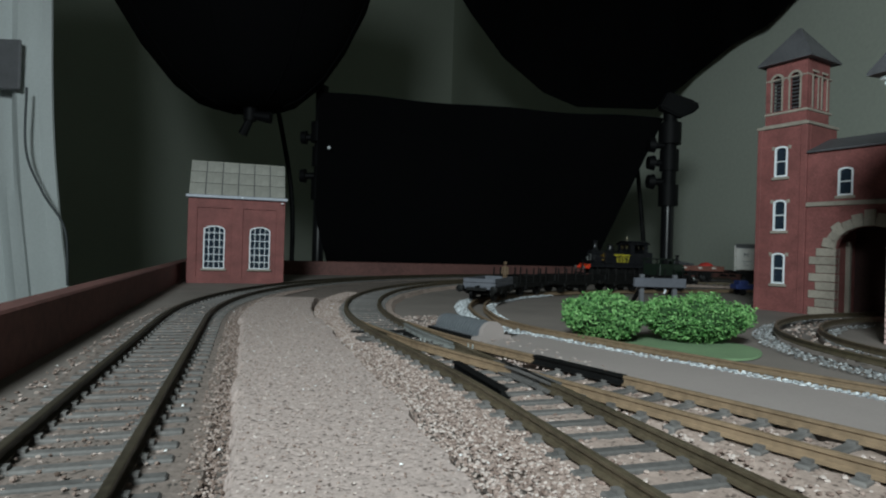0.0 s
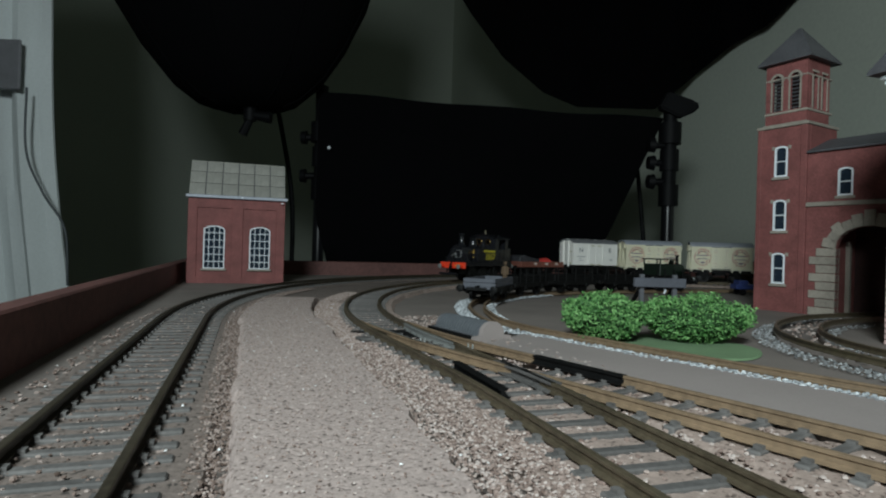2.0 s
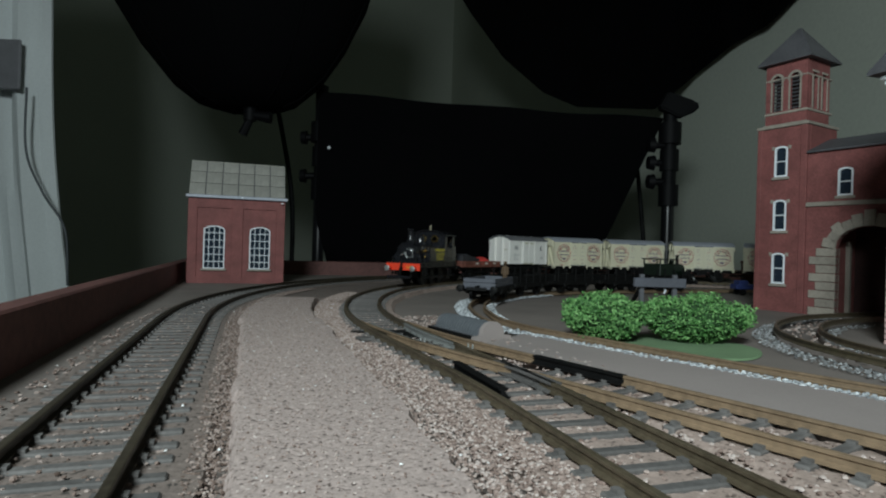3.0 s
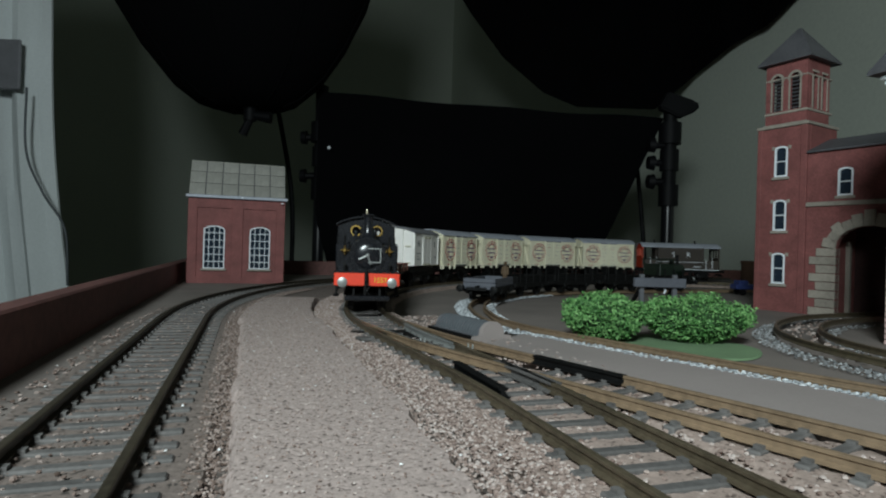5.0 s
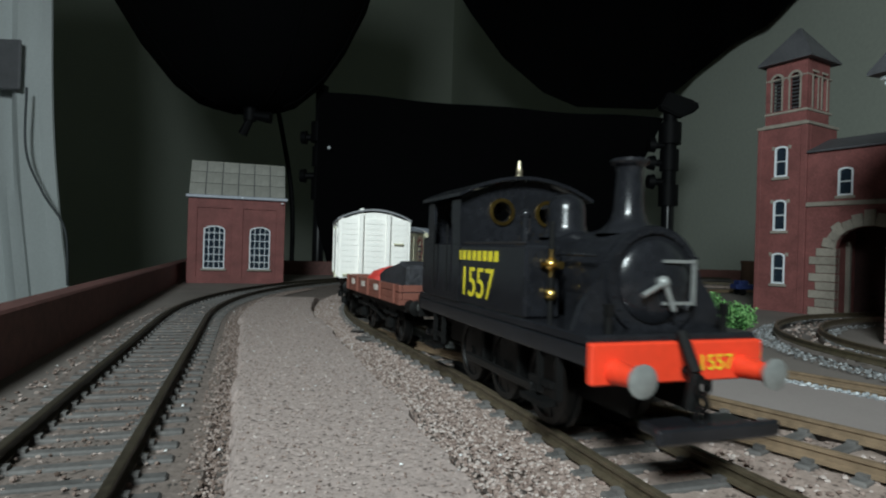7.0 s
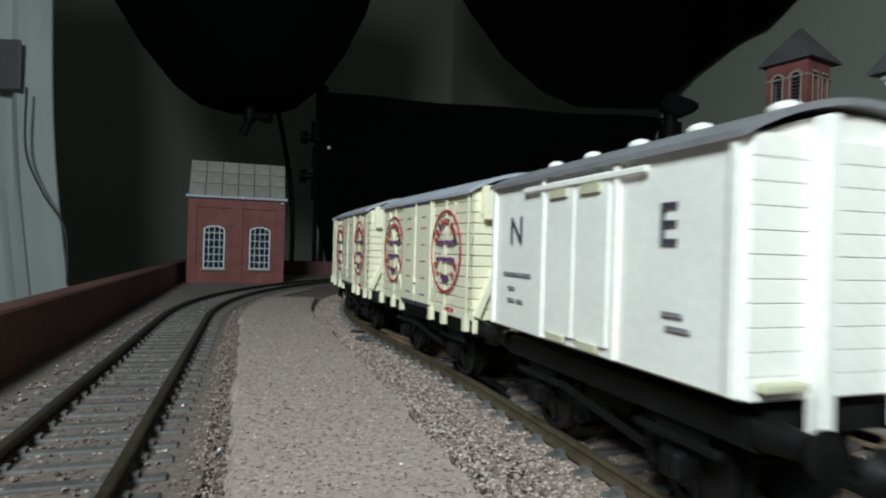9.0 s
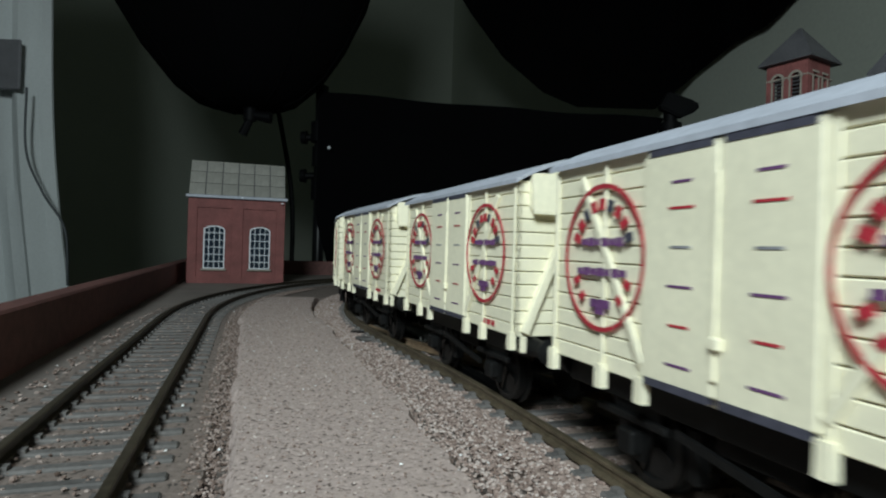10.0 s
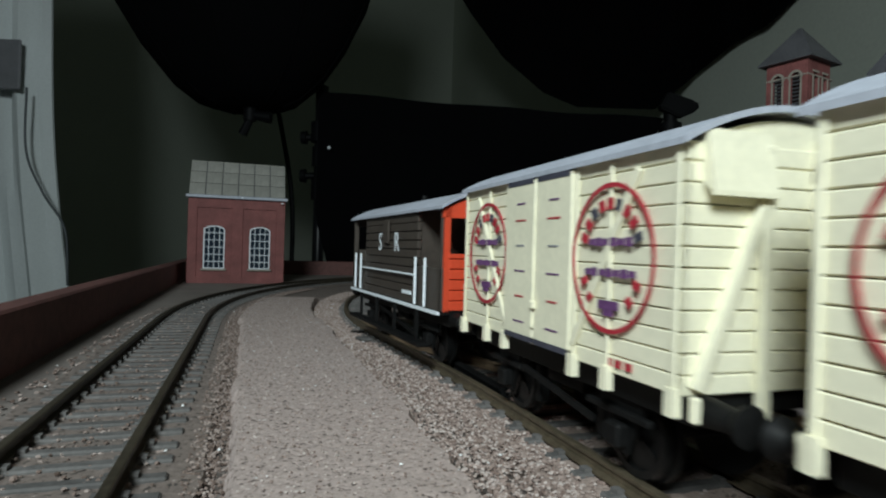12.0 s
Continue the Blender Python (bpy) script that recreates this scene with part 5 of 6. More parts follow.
def white_van(m, label):
    v = thing("white_refrigerator_van", m, label, "railway van")
    L, W, B, E, R = 0.062, 0.0320, 0.0175, 0.0448, 0.0040
    bm = bmesh.new()
    box(bm, 0, 0, (B + E) / 2, L, W, E - B, 0.0003)
    part("body", bm, "white", v)
    part("end_head", end_fill(L, W, E, R), "white", v)
    part("roof", arc_roof(L, W, E, R + 0.0006), "roofdark", v, "dark grey curved roof", True)
    for k in range(5):
        bm = bmesh.new()
        ball(bm, (-0.026 + 0.013 * k, -0.0055, E + R + 0.0002), 0.0014, 1.5, 1, 0.7)
        part("roof_vent", bm, "white", v, "white torpedo roof vent", True)
    for s in (-1, 1):
        bm = bmesh.new()
        for x in (-0.0045, 0.0045):
            box(bm, x, s * (W / 2 + 0.0002), (B + E) / 2, 0.0086, 0.0008, E - B - 0.003, 0.0002)
        d = part("door", bm, "white", v)
        for x in (-0.0045, 0.0045):
            block("door_stop", "creamtrim", d, x, s * (W / 2 + 0.0008), E - 0.0036, 0.0050, 0.0006, 0.0012)
            block("door_stop", "creamtrim", d, x, s * (W / 2 + 0.0008), B + 0.0012, 0.0050, 0.0006, 0.0010)
        for x in (-L / 2 + 0.0006, -0.0102, 0.0102, L / 2 - 0.0006):
            bm = bmesh.new()
            box(bm, x, s * (W / 2 + 0.0003), (B + E) / 2, 0.0012, 0.0008, E - B - 0.0005, 0.0002)
            part("strap", bm, "white", v)
        bm = bmesh.new()
        box(bm, 0, s * (W / 2 + 0.0007), E - 0.0022, 0.034, 0.0005, 0.0010, 0.0002)
        part("rain_strip", bm, "white", v)
        # letters read from the side on which they stand
        face = lambda x, z: Matrix.Translation((x, s * (W / 2 + 0.00035), z)) @ Matrix.Rotation(math.pi if s > 0 else 0, 4, "Z") @ Matrix.Rotation(math.pi / 2, 4, "X")
        first, last = ("N", "E")
        lettering("lettering", first, 0.0072, "ink", v, face(-0.0205 if s < 0 else 0.0205, 0.0355))
        lettering("lettering", last, 0.0072, "ink", v, face(0.0205 if s < 0 else -0.0205, 0.0355))
        k = 1 if s < 0 else -1
        for x, z, w in ((-0.0200, 0.0278, 0.0110), (-0.0222, 0.0252, 0.0026), (-0.0222, 0.0230, 0.0028), (-0.0186, 0.0230, 0.0024), (0.0215, 0.0252, 0.0035), (0.0225, 0.0236, 0.0040)):
            block("small_print", "faint", v, k * x, s * (W / 2 + 0.0003), z, w, 0.0002, 0.0005)
    for d in (-1, 1):
        for k in range(11):
            block("end_plank", "white", v, d * (L / 2 + 0.0001), 0, B + (E - B) * (k + 0.5) / 11, 0.0006, W - 0.0016, (E - B) / 11 - 0.00008, None, 0.00006)
        for y in (-0.0062, 0.0062):
            bm = bmesh.new()
            box(bm, d * (L / 2 + 0.0011), y, (B + E) / 2 - 0.0008, 0.0022, 0.0018, E - B + 0.0060, 0.0002)
            part("end_pillar", bm, "white", v)
        bm = bmesh.new()
        box(bm, d * (L / 2 + 0.0010), d * 0.0112, 0.0335, 0.0014, 0.0046, 0.0008, 0.0002)
        part("end_step", bm, "creamtrim", v, "cream end step")
        bm = bmesh.new()
        box(bm, d * (L / 2 + 0.0010), d * 0.0112, 0.0198, 0.0014, 0.0046, 0.0010, 0.0002)
        box(bm, d * (L / 2 + 0.0010), d * -0.0112, 0.0190, 0.0014, 0.0060, 0.0010, 0.0002)
        part("end_step", bm, "creamtrim", v, "cream end step")
    underframe(v, L, 0.036)
    return v




def flat_wagon(m, label):
    v = thing("plank_wagon", m, label, "railway wagon")
    L, W = 0.073, 0.031
    bm = bmesh.new()
    box(bm, 0, 0, 0.0150, L, W, 0.0016, 0.0002)
    part("floor", bm, "bauxite", v)
    for k in range(2):
        z = 0.0169 + k * 0.0024
        for s in (-1, 1):
            bm = bmesh.new()
            box(bm, 0, s * (W / 2 - 0.0006), z, L, 0.0012, 0.0022, 0.0002)
            part("plank", bm, "bauxite", v)
            bm = bmesh.new()
            box(bm, s * (L / 2 - 0.0006), 0, z, 0.0012, W - 0.0026, 0.0022, 0.0002)
            part("plank", bm, "bauxite", v)
    for s in (-1, 1):
        for x in (-0.032, -0.016, 0.0, 0.016, 0.032):
            strap(v, x, s, 0.0145, 0.0206, "bauxite", 0.0014, 0.0008, 0, W / 2)
        bm = bmesh.new()
        for x in (-0.024, -0.008, 0.010):
            box(bm, x, s * (W / 2 + 0.0001), 0.0181, 0.0042, 0.0003, 0.0020)
        part("label_patch", bm, "whitepatch", v, "worn white patches")
    bm = bmesh.new()
    prism(bm, [(-0.002, 0.0158), (0.030, 0.0158), (0.030, 0.0262), (0.022, 0.0278), (0.014, 0.0255), (0.006, 0.0232), (-0.002, 0.0232)], -0.011, 0.011)
    bmesh.ops.bevel(bm, geom=list(bm.edges), offset=0.001, segments=1, affect="EDGES")
    part("load", bm, "coal", v, "dark grey humped machine load")
    bm = bmesh.new()
    bmesh.ops.create_icosphere(bm, subdivisions=3, radius=1)
    for q in bm.verts:
        q.co = Vector((-0.019 + q.co.x * 0.0105, q.co.y * 0.0118, 0.0162 + max(-0.05, q.co.z) * 0.0085)) + 0.0008 * noise.noise_vector(q.co * 5)
    part("load", bm, "redload", v, "bright red lumpy load", True)
    underframe(v, L, 0.036)
    return v




def brake_van(m, label):
    v = thing("brake_van", m, label, "brake van")
    L, W, B, E, R = 0.094, 0.0315, 0.0160, 0.0430, 0.0045
    bm = bmesh.new()
    box(bm, 0, 0, 0.0158, L, W - 0.001, 0.0016, 0.0002)
    part("floor", bm, "chassis", v)
    n, cab = 9, 0.056
    h = (0.0395 - B) / n
    bm = bmesh.new()
    box(bm, 0, 0, (B + E) / 2, cab - 0.001, W - 0.002, E - B)
    part("cabin_core", bm, "brown", v)
    for s in (-1, 1):
        for k in range(n):
            bm = bmesh.new()
            box(bm, 0, s * (W / 2 - 0.0006), B + h * (k + 0.5), cab, 0.0012, h - 0.0003, 0.00015)
            part("plank", bm, "brown", v)
        bm = bmesh.new()
        box(bm, 0, s * (W / 2 - 0.0005), 0.0412, cab, 0.0010, 0.0034, 0.0002)
        part("eaves_board", bm, "brown", v)
        # low sides and corner posts of the verandas
        for d in (-1, 1):
            bm = bmesh.new()
            box(bm, d * (cab / 2 + 0.0095), s * (W / 2 - 0.0005), B + 0.0055, 0.0185, 0.0010, 0.011, 0.0002)
            part("veranda_side", bm, "brown", v)
            bm = bmesh.new()
            box(bm, d * (L / 2 - 0.0016), s * (W / 2 - 0.0008), (B + E) / 2, 0.0014, 0.0016, E - B, 0.0002)
            part("corner_post", bm, "brown", v)
            block("end_post", "orange" if d > 0 else "brown", v, d * (L / 2 - 0.0004), s * (W / 2 - 0.0012), (B + E) / 2, 0.0008, 0.0016, E - B)
            for x in (cab / 2 + 0.002, cab / 2 + 0.0095):
                bm = bmesh.new()
                tube(bm, (d * x, s * (W / 2 + 0.0012), B + 0.0005), (d * x, s * (W / 2 + 0.0012), B + 0.0135), 0.0004, seg=8)
                part("handrail", bm, "frame", v, "white upright handrail")
        bm = bmesh.new()
        tube(bm, (-cab / 2, s * (W / 2 + 0.0011), B + 0.0085), (cab / 2, s * (W / 2 + 0.0011), B + 0.0085), 0.0003, seg=8)
        part("handrail", bm, "frame", v, "white long handrail")
        bm = bmesh.new()
        box(bm, 0, s * (W / 2 + 0.0005), B - 0.0005, L - 0.002, 0.0008, 0.0008)
        part("step_edge", bm, "frame", v, "white lower edge line")
        bm = bmesh.new()
        box(bm, 0, s * (W / 2 + 0.0012), 0.0062, L * 0.82, 0.0036, 0.0010, 0.0002)
        for x in (-0.03, -0.01, 0.01, 0.03):
            box(bm, x, s * (W / 2 + 0.0005), 0.0105, 0.0012, 0.0008, 0.009)
        part("footboard", bm, "chassis", v, "long black footboard")
        face = lambda x, z: Matrix.Translation((x, s * (W / 2 + 0.00012), z)) @ Matrix.Rotation(math.pi if s > 0 else 0, 4, "Z") @ Matrix.Rotation(math.pi / 2, 4, "X")
        k = 1 if s < 0 else -1
        lettering("lettering", "S", 0.0085, "frame", v, face(-k * 0.009, 0.0335))
        lettering("lettering", "R", 0.0085, "frame", v, face(k * 0.009, 0.0335))
        bm = bmesh.new()
        box(bm, 0, s * (W / 2 + 0.0006), 0.0370, 0.005, 0.0008, 0.0075, 0.0003)
        part("ducket", bm, "brown", v, "small side lookout")
        bm = bmesh.new()
        box(bm, k * 0.020, s * (W / 2 + 0.0002), B + 0.003, 0.008, 0.0003, 0.0010)
        part("small_print", bm, "frame", v)
    for d in (-1, 1):
        x = d * (L / 2 - 0.0006)
        for k in range(5):
            bm = bmesh.new()
            box(bm, x, 0, B + 0.0014 + k * 0.0027, 0.0012, W - 0.004, 0.0025, 0.0002)
            part("end_plank", bm, "orange" if d > 0 else "brown", v)
        bm = bmesh.new()
        box(bm, x, 0, B + 0.0142, 0.0018, W - 0.003, 0.0012, 0.0002)
        box(bm, x, -0.0045, (B + E) / 2 + 0.007, 0.0014, 0.0016, E - B - 0.014)
        box(bm, x, 0.0045, (B + E) / 2 + 0.007, 0.0014, 0.0016, E - B - 0.014)
        part("end_rail", bm, "orange" if d > 0 else "brown", v)
        bm = bmesh.new()
        pts = [((W / 2) * (-1 + 2 * k / 12), E - 0.001 + R * (1 - (-1 + 2 * k / 12) ** 2)) for k in range(13)]
        mm = Matrix(((0, 1, 0, 0), (1, 0, 0, 0), (0, 0, 1, 0), (0, 0, 0, 1)))
        prism(bm, pts + [(W / 2, E - 0.003), (-W / 2, E - 0.003)], x - 0.0006, x + 0.0006, mm)
        part("end_head", bm, "orange" if d > 0 else "brown", v)
        # veranda shade put in as colour: brown door, added brown sheet inside the end
        bm = bmesh.new()
        box(bm, d * (cab / 2 + 0.0002), 0.004, 0.028, 0.0012, 0.008, 0.023, 0.0002)
        part("cabin_door", bm, "brown", v)
        block("end_lining", "brown", v, d * (L / 2 - 0.0017), 0, B + 0.0070, 0.0006, W - 0.0045, 0.0138)
    part("roof", arc_roof(L, W, E, R + 0.0008), "roofgrey", v, "pale grey curved roof", True)
    for x in (-0.02, 0.03):
        bm = bmesh.new()
        tube(bm, (x, 0.004, E + R), (x, 0.004, E + R + 0.004), 0.0011, seg=10)
        part("stove_pipe", bm, "chassis", v)
    underframe(v, L, 0.060)
    return v


def engine(m):
    g = thing("tank_engine", m, "glossy black six-wheeled tank engine with a red buffer beam", "steam engine")
    W, FT = 0.0318, 0.0200
    bm = bmesh.new()
    box(bm, 0, 0, FT - 0.0008, 0.084, W, 0.0016, 0.0003)
    part("footplate", bm, "black", g)
    for s in (-1, 1):
        block("valance", "black", g, 0, s * (W / 2 - 0.0006), FT - 0.0032, 0.084, 0.0010, 0.0030, None, 0.0002)
    for d in (-1, 1):
        bm = bmesh.new()
        box(bm, d * 0.0425, 0, 0.0159, 0.0016, W, 0.0062, 0.0003)
        b = part("buffer_beam", bm, "red" if d > 0 else "chassis", g, "bright red buffer beam" if d > 0 else "black rear beam")
        buffers(g, d * 0.0432, 0.0148, "red" if d > 0 else "chassis", "steel")
        bm = bmesh.new()
        tube(bm, (d * 0.044, 0, 0.0150), (d * 0.0475, 0, 0.0140), 0.0007, seg=8)
        for k in range(3):
            lathe(bm, [(0.0009, -0.0003), (0.0014, -0.0003), (0.0014, 0.0003), (0.0009, 0.0003), (0.0009, -0.0003)], 10, Matrix.Translation((d * 0.0475, 0, 0.0128 - k * 0.0021)) @ Matrix.Rotation(math.pi / 2, 4, "X" if k % 2 else "Y"), False)
        part("coupling_hook", bm, "chassis", g, "black hook and chain links")
        bm = bmesh.new()
        tube(bm, (d * 0.0436, -0.0005, 0.0205), (d * 0.0468, -0.0005, 0.0150), 0.0009, seg=10)
        tube(bm, (d * 0.0468, -0.0005, 0.0150), (d * 0.0462, -0.0010, 0.0095), 0.0009, seg=10)
        part("vacuum_hose", bm, "chassis", g)
        bm = bmesh.new()
        box(bm, d * 0.0475, 0, 0.0072, 0.0070, 0.0165, 0.0016, 0.0003)
        box(bm, d * 0.0510, 0, 0.0075, 0.0014, 0.0215, 0.0024, 0.0004)
        part("coupling", bm, "black", g, "wide black tension-lock coupling bar")
        for s in (-1, 1):
            bm = bmesh.new()
            tube(bm, (d * 0.040, s * 0.011, FT), (d * 0.040, s * 0.011, FT + 0.0035), 0.0006, seg=8)
            box(bm, d * 0.040, s * 0.011, FT + 0.0035, 0.0012, 0.0012, 0.0018)
            part("lamp_iron", bm, "chassis", g)
    # boiler, smokebox and door
    cz, br, sr = 0.0277, 0.0084, 0.0088
    axis = Matrix.Rotation(math.pi / 2, 4, "Y")
    bm = bmesh.new()
    lathe(bm, [(br, -0.012), (br, 0.024)], 36, Matrix.Translation((0, 0, cz)) @ axis)
    for x in (0.004, 0.014):
        lathe(bm, [(br, x - 0.0004), (br + 0.0002, x - 0.0004), (br + 0.0002, x + 0.0004), (br, x + 0.0004)], 36, Matrix.Translation((0, 0, cz)) @ axis)
    part("boiler", bm, "black", g, "", True)
    bm = bmesh.new()
    lathe(bm, [(sr, 0.0225), (sr, 0.0358), (sr - 0.0004, 0.0364), (sr - 0.0026, 0.0364)], 40, Matrix.Translation((0, 0, cz)) @ axis)
    box(bm, 0.0293, 0, 0.0222, 0.0130, 0.0170, 0.0060, 0.0004)
    part("smokebox", bm, "black", g, "", True)
    bm = bmesh.new()
    # wing plates sweep down from the smokebox front to the footplate
    pts = [(-0.0146, FT)] + [(-0.0146 + 0.0046 * k / 4, FT + 0.0080 * (k / 4) ** 0.6) for k in range(1, 5)] + [(0.0100 - 0.0, FT + 0.0080)] + [(0.0146 - 0.0046 * k / 4, FT + 0.0080 * (k / 4) ** 0.6) for k in range(3, 0, -1)] + [(0.0146, FT)]
    mm = Matrix(((0, 1, 0, 0), (1, 0, 0, 0), (0, 0, 1, 0), (0, 0, 0, 1)))
    prism(bm, pts, 0.0350, 0.0360, mm)
    part("wing_plate", bm, "black", g)
    bm = bmesh.new()
    lathe(bm, [(sr - 0.0012, 0.0350), (sr + 0.0003, 0.0350), (sr + 0.0004, 0.0360), (sr + 0.0002, 0.0368), (sr - 0.0010, 0.0368), (sr - 0.0012, 0.0350)], 44, Matrix.Translation((0, 0, cz)) @ axis, False)
    part("front_rim", bm, "black", g, "", True)
    bm = bmesh.new()
    lathe(bm, [(0.0068, 0.0362), (0.0068, 0.0368), (0.0062, 0.0373), (0.0045, 0.0379), (0.0015, 0.0382)], 36, Matrix.Translation((0, 0, cz)) @ axis)
    d = part("smokebox_door", bm, "black", g, "domed black smokebox door", True)
    bm = bmesh.new()
    for z in (cz + 0.0034, cz - 0.0034):
        box(bm, 0.0381, 0.0034, z, 0.0006, 0.0062, 0.0005)
    box(bm, 0.0381, 0.0065, cz, 0.0006, 0.0005, 0.0075)
    part("hinge_strap", bm, "steel", d, "bright hinge straps")
    bm = bmesh.new()
    for a in (1.2, 2.7):
        tube(bm, (0.0391, 0, cz), (0.0393, 0.0048 * math.cos(a), cz - 0.0048 * math.sin(a)), 0.00045, seg=8)
    ball(bm, (0.0387, 0, cz), 0.0011)
    part("dart_handle", bm, "steel", d, "bright door handles")
    bm = bmesh.new()
    for k in range(22):
        a = 2 * math.pi * k / 22
        ball(bm, (0.0368, 0.0082 * math.cos(a), cz + 0.0082 * math.sin(a)), 0.00034, u=6, v=4)
    part("rivet_ring", bm, "black", g)
    # chimney, dome, safety valve
    bm = bmesh.new()
    lathe(bm, [(0.0056, 0.0355), (0.0045, 0.0364), (0.0032, 0.0378), (0.0026, 0.0396), (0.0022, 0.0462), (0.0024, 0.0472), (0.0031, 0.0477), (0.0033, 0.0481), (0.0031, 0.0486), (0.0022, 0.0487), (0.0020, 0.0467)], 28, Matrix.Translation((0.0292, 0, 0)))
    part("chimney", bm, "black", g, "tall black lipped chimney", True)
    bm = bmesh.new()
    lathe(bm, [(0.0056, 0.0350), (0.0045, 0.0362), (0.0040, 0.0376), (0.0039, 0.0408), (0.0034, 0.0426), (0.0022, 0.0438), (0.0004, 0.0443)], 28, Matrix.Translation((0.0085, 0, 0)))
    part("dome", bm, "black", g, "rounded black steam dome", True)
    bm = bmesh.new()
    lathe(bm, [(0.0012, 0.0488), (0.0011, 0.0500), (0.0006, 0.0508), (0.0008, 0.0517), (0.0005, 0.0528), (0.0003, 0.0540)], 12, Matrix.Translation((-0.014, 0, 0)))
    part("whistle", bm, "brassdull", g, "brass whistle on the cab roof", True)
    # side tanks
    for s in (-1, 1):
        bm = bmesh.new()
        box(bm, 0.0055, s * 0.0125, FT + 0.0066, 0.0335, 0.0072, 0.0132, 0.0005)
        t = part("side_tank", bm, "black", g, "black side tank with yellow lettering")
        bm = bmesh.new()
        tube(bm, (-0.006, s * 0.0112, FT + 0.0134), (-0.006, s * 0.0112, FT + 0.0146), 0.0021, seg=14)
        part("tank_filler", bm, "black", t)
        bm = bmesh.new()
        tube(bm, (-0.010, s * 0.0155, FT + 0.0136), (0.0215, s * 0.0155, FT + 0.0136), 0.0003, seg=8)
        part("handrail", bm, "black", t)
        # brass injector on the front of the tank
        bm = bmesh.new()
        ball(bm, (0.0232, s * 0.0115, FT + 0.0098), 0.0013)
        tube(bm, (0.0225, s * 0.0115, FT + 0.0098), (0.0265, s * 0.0115, FT + 0.0098), 0.0007, seg=10)
        tube(bm, (0.0232, s * 0.0092, FT + 0.0098), (0.0232, s * 0.0135, FT + 0.0098), 0.0005, seg=10)
        tube(bm, (0.0232, s * 0.0115, FT + 0.0075), (0.0232, s * 0.0115, FT + 0.0125), 0.0005, seg=10)
        ball(bm, (0.0232, s * 0.0115, FT + 0.0045), 0.0012)
        part("clack_valve", bm, "brass", g, "bright brass clack valves", True)
        bm = bmesh.new()
        tube(bm, (0.0232, s * 0.0115, FT + 0.0), (0.0232, s * 0.0115, FT + 0.0175), 0.0005, seg=8)
        part("feed_pipe", bm, "chassis", g)
    for s in (-1, 1):
        k = 1 if s < 0 else -1
        face = lambda x, z: Matrix.Translation((x, s * 0.01615, z)) @ Matrix.Rotation(math.pi if s > 0 else 0, 4, "Z") @ Matrix.Rotation(math.pi / 2, 4, "X")
        lettering("lettering", "1557", 0.0092, "yellow", g, face(-0.0005, FT + 0.0047))
        # the company name as eight plain blocks
        bm = bmesh.new()
        for i in range(8):
            x = -0.0005 + (i - 3.5) * 0.0029
            box(bm, x, s * 0.01615, FT + 0.0108, 0.0018, 0.0001, 0.0021)
        part("name_blocks", bm, "yellow", g, "yellow blocks of the painted name")
    fr = Matrix.Translation((0.04345, 0.0064, 0.0156)) @ Matrix.Rotation(math.pi / 2, 4, "Z") @ Matrix.Rotation(math.pi / 2, 4, "X")
    lettering("lettering", "1557", 0.0034, "yellow", g, fr)
    # cab
    x0, x1, hw, zt = -0.0345, -0.0105, 0.0157, 0.0442
    bm = bmesh.new()
    mm = Matrix(((0, 1, 0, 0), (1, 0, 0, 0), (0, 0, 1, 0), (0, 0, 0, 1)))
    n = 14
    top = [(hw * (1 - 2 * k / n), zt + 0.0042 * (1 - (1 - 2 * k / n) ** 2)) for k in range(n + 1)]
    # front sheet with two round windows, as slices between heights
    def sheet_with_ports(bm, xa, xb):
        rp, yp, zp = 0.0023, 0.0060, 0.0411
        ys = [-hw + 2 * hw * i / 60 for i in range(61)]
        for a, b in zip(ys, ys[1:]):
            mid = (a + b) / 2
            roof = zt + 0.0042 * (1 - (mid / hw) ** 2)
            near = min(abs(mid - yp), abs(mid + yp))
            if near < rp:
                half = math.sqrt(rp * rp - near * near)
                box(bm, (xa + xb) / 2, mid, (FT + zp - half) / 2, xb - xa, b - a, zp - half - FT)
                box(bm, (xa + xb) / 2, mid, (roof + zp + half) / 2, xb - xa, b - a, roof - zp - half)
            else:
                box(bm, (xa + xb) / 2, mid, (FT + roof) / 2, xb - xa, b - a, roof - FT)
    sheet_with_ports(bm, x1 - 0.0008, x1)
    bmesh.ops.remove_doubles(bm, verts=bm.verts, dist=0.000002)
    part("cab_front", bm, "black", g)
    bm = bmesh.new()
    sheet_with_ports(bm, x0, x0 + 0.0008)
    bmesh.ops.remove_doubles(bm, verts=bm.verts, dist=0.000002)
    part("cab_back", bm, "black", g)
    for s in (-1, 1):
        for xx in (x1, x0 - 0.0004):
            bm = bmesh.new()
            lathe(bm, [(0.0024, -0.0001), (0.0032, -0.0001), (0.0032, 0.0005), (0.0024, 0.0005), (0.0024, -0.0001)], 24, Matrix.Translation((xx, s * 0.0060, 0.0411)) @ axis, False)
            part("spectacle_ring", bm, "brass", g, "brass spectacle window ring", True)
        bm = bmesh.new()
        box(bm, (x0 + x1) / 2, s * (hw + 0.0002), FT + 0.0066, x1 - x0, 0.0008, 0.0132, 0.0001)
        box(bm, x1 - 0.0030, s * (hw + 0.0002), 0.0384, 0.0060, 0.0008, 0.0106, 0.0001)
        box(bm, x0 + 0.0025, s * (hw + 0.0002), 0.0384, 0.0050, 0.0008, 0.0106, 0.0001)
        part("cab_side", bm, "black", g)
        bm = bmesh.new()
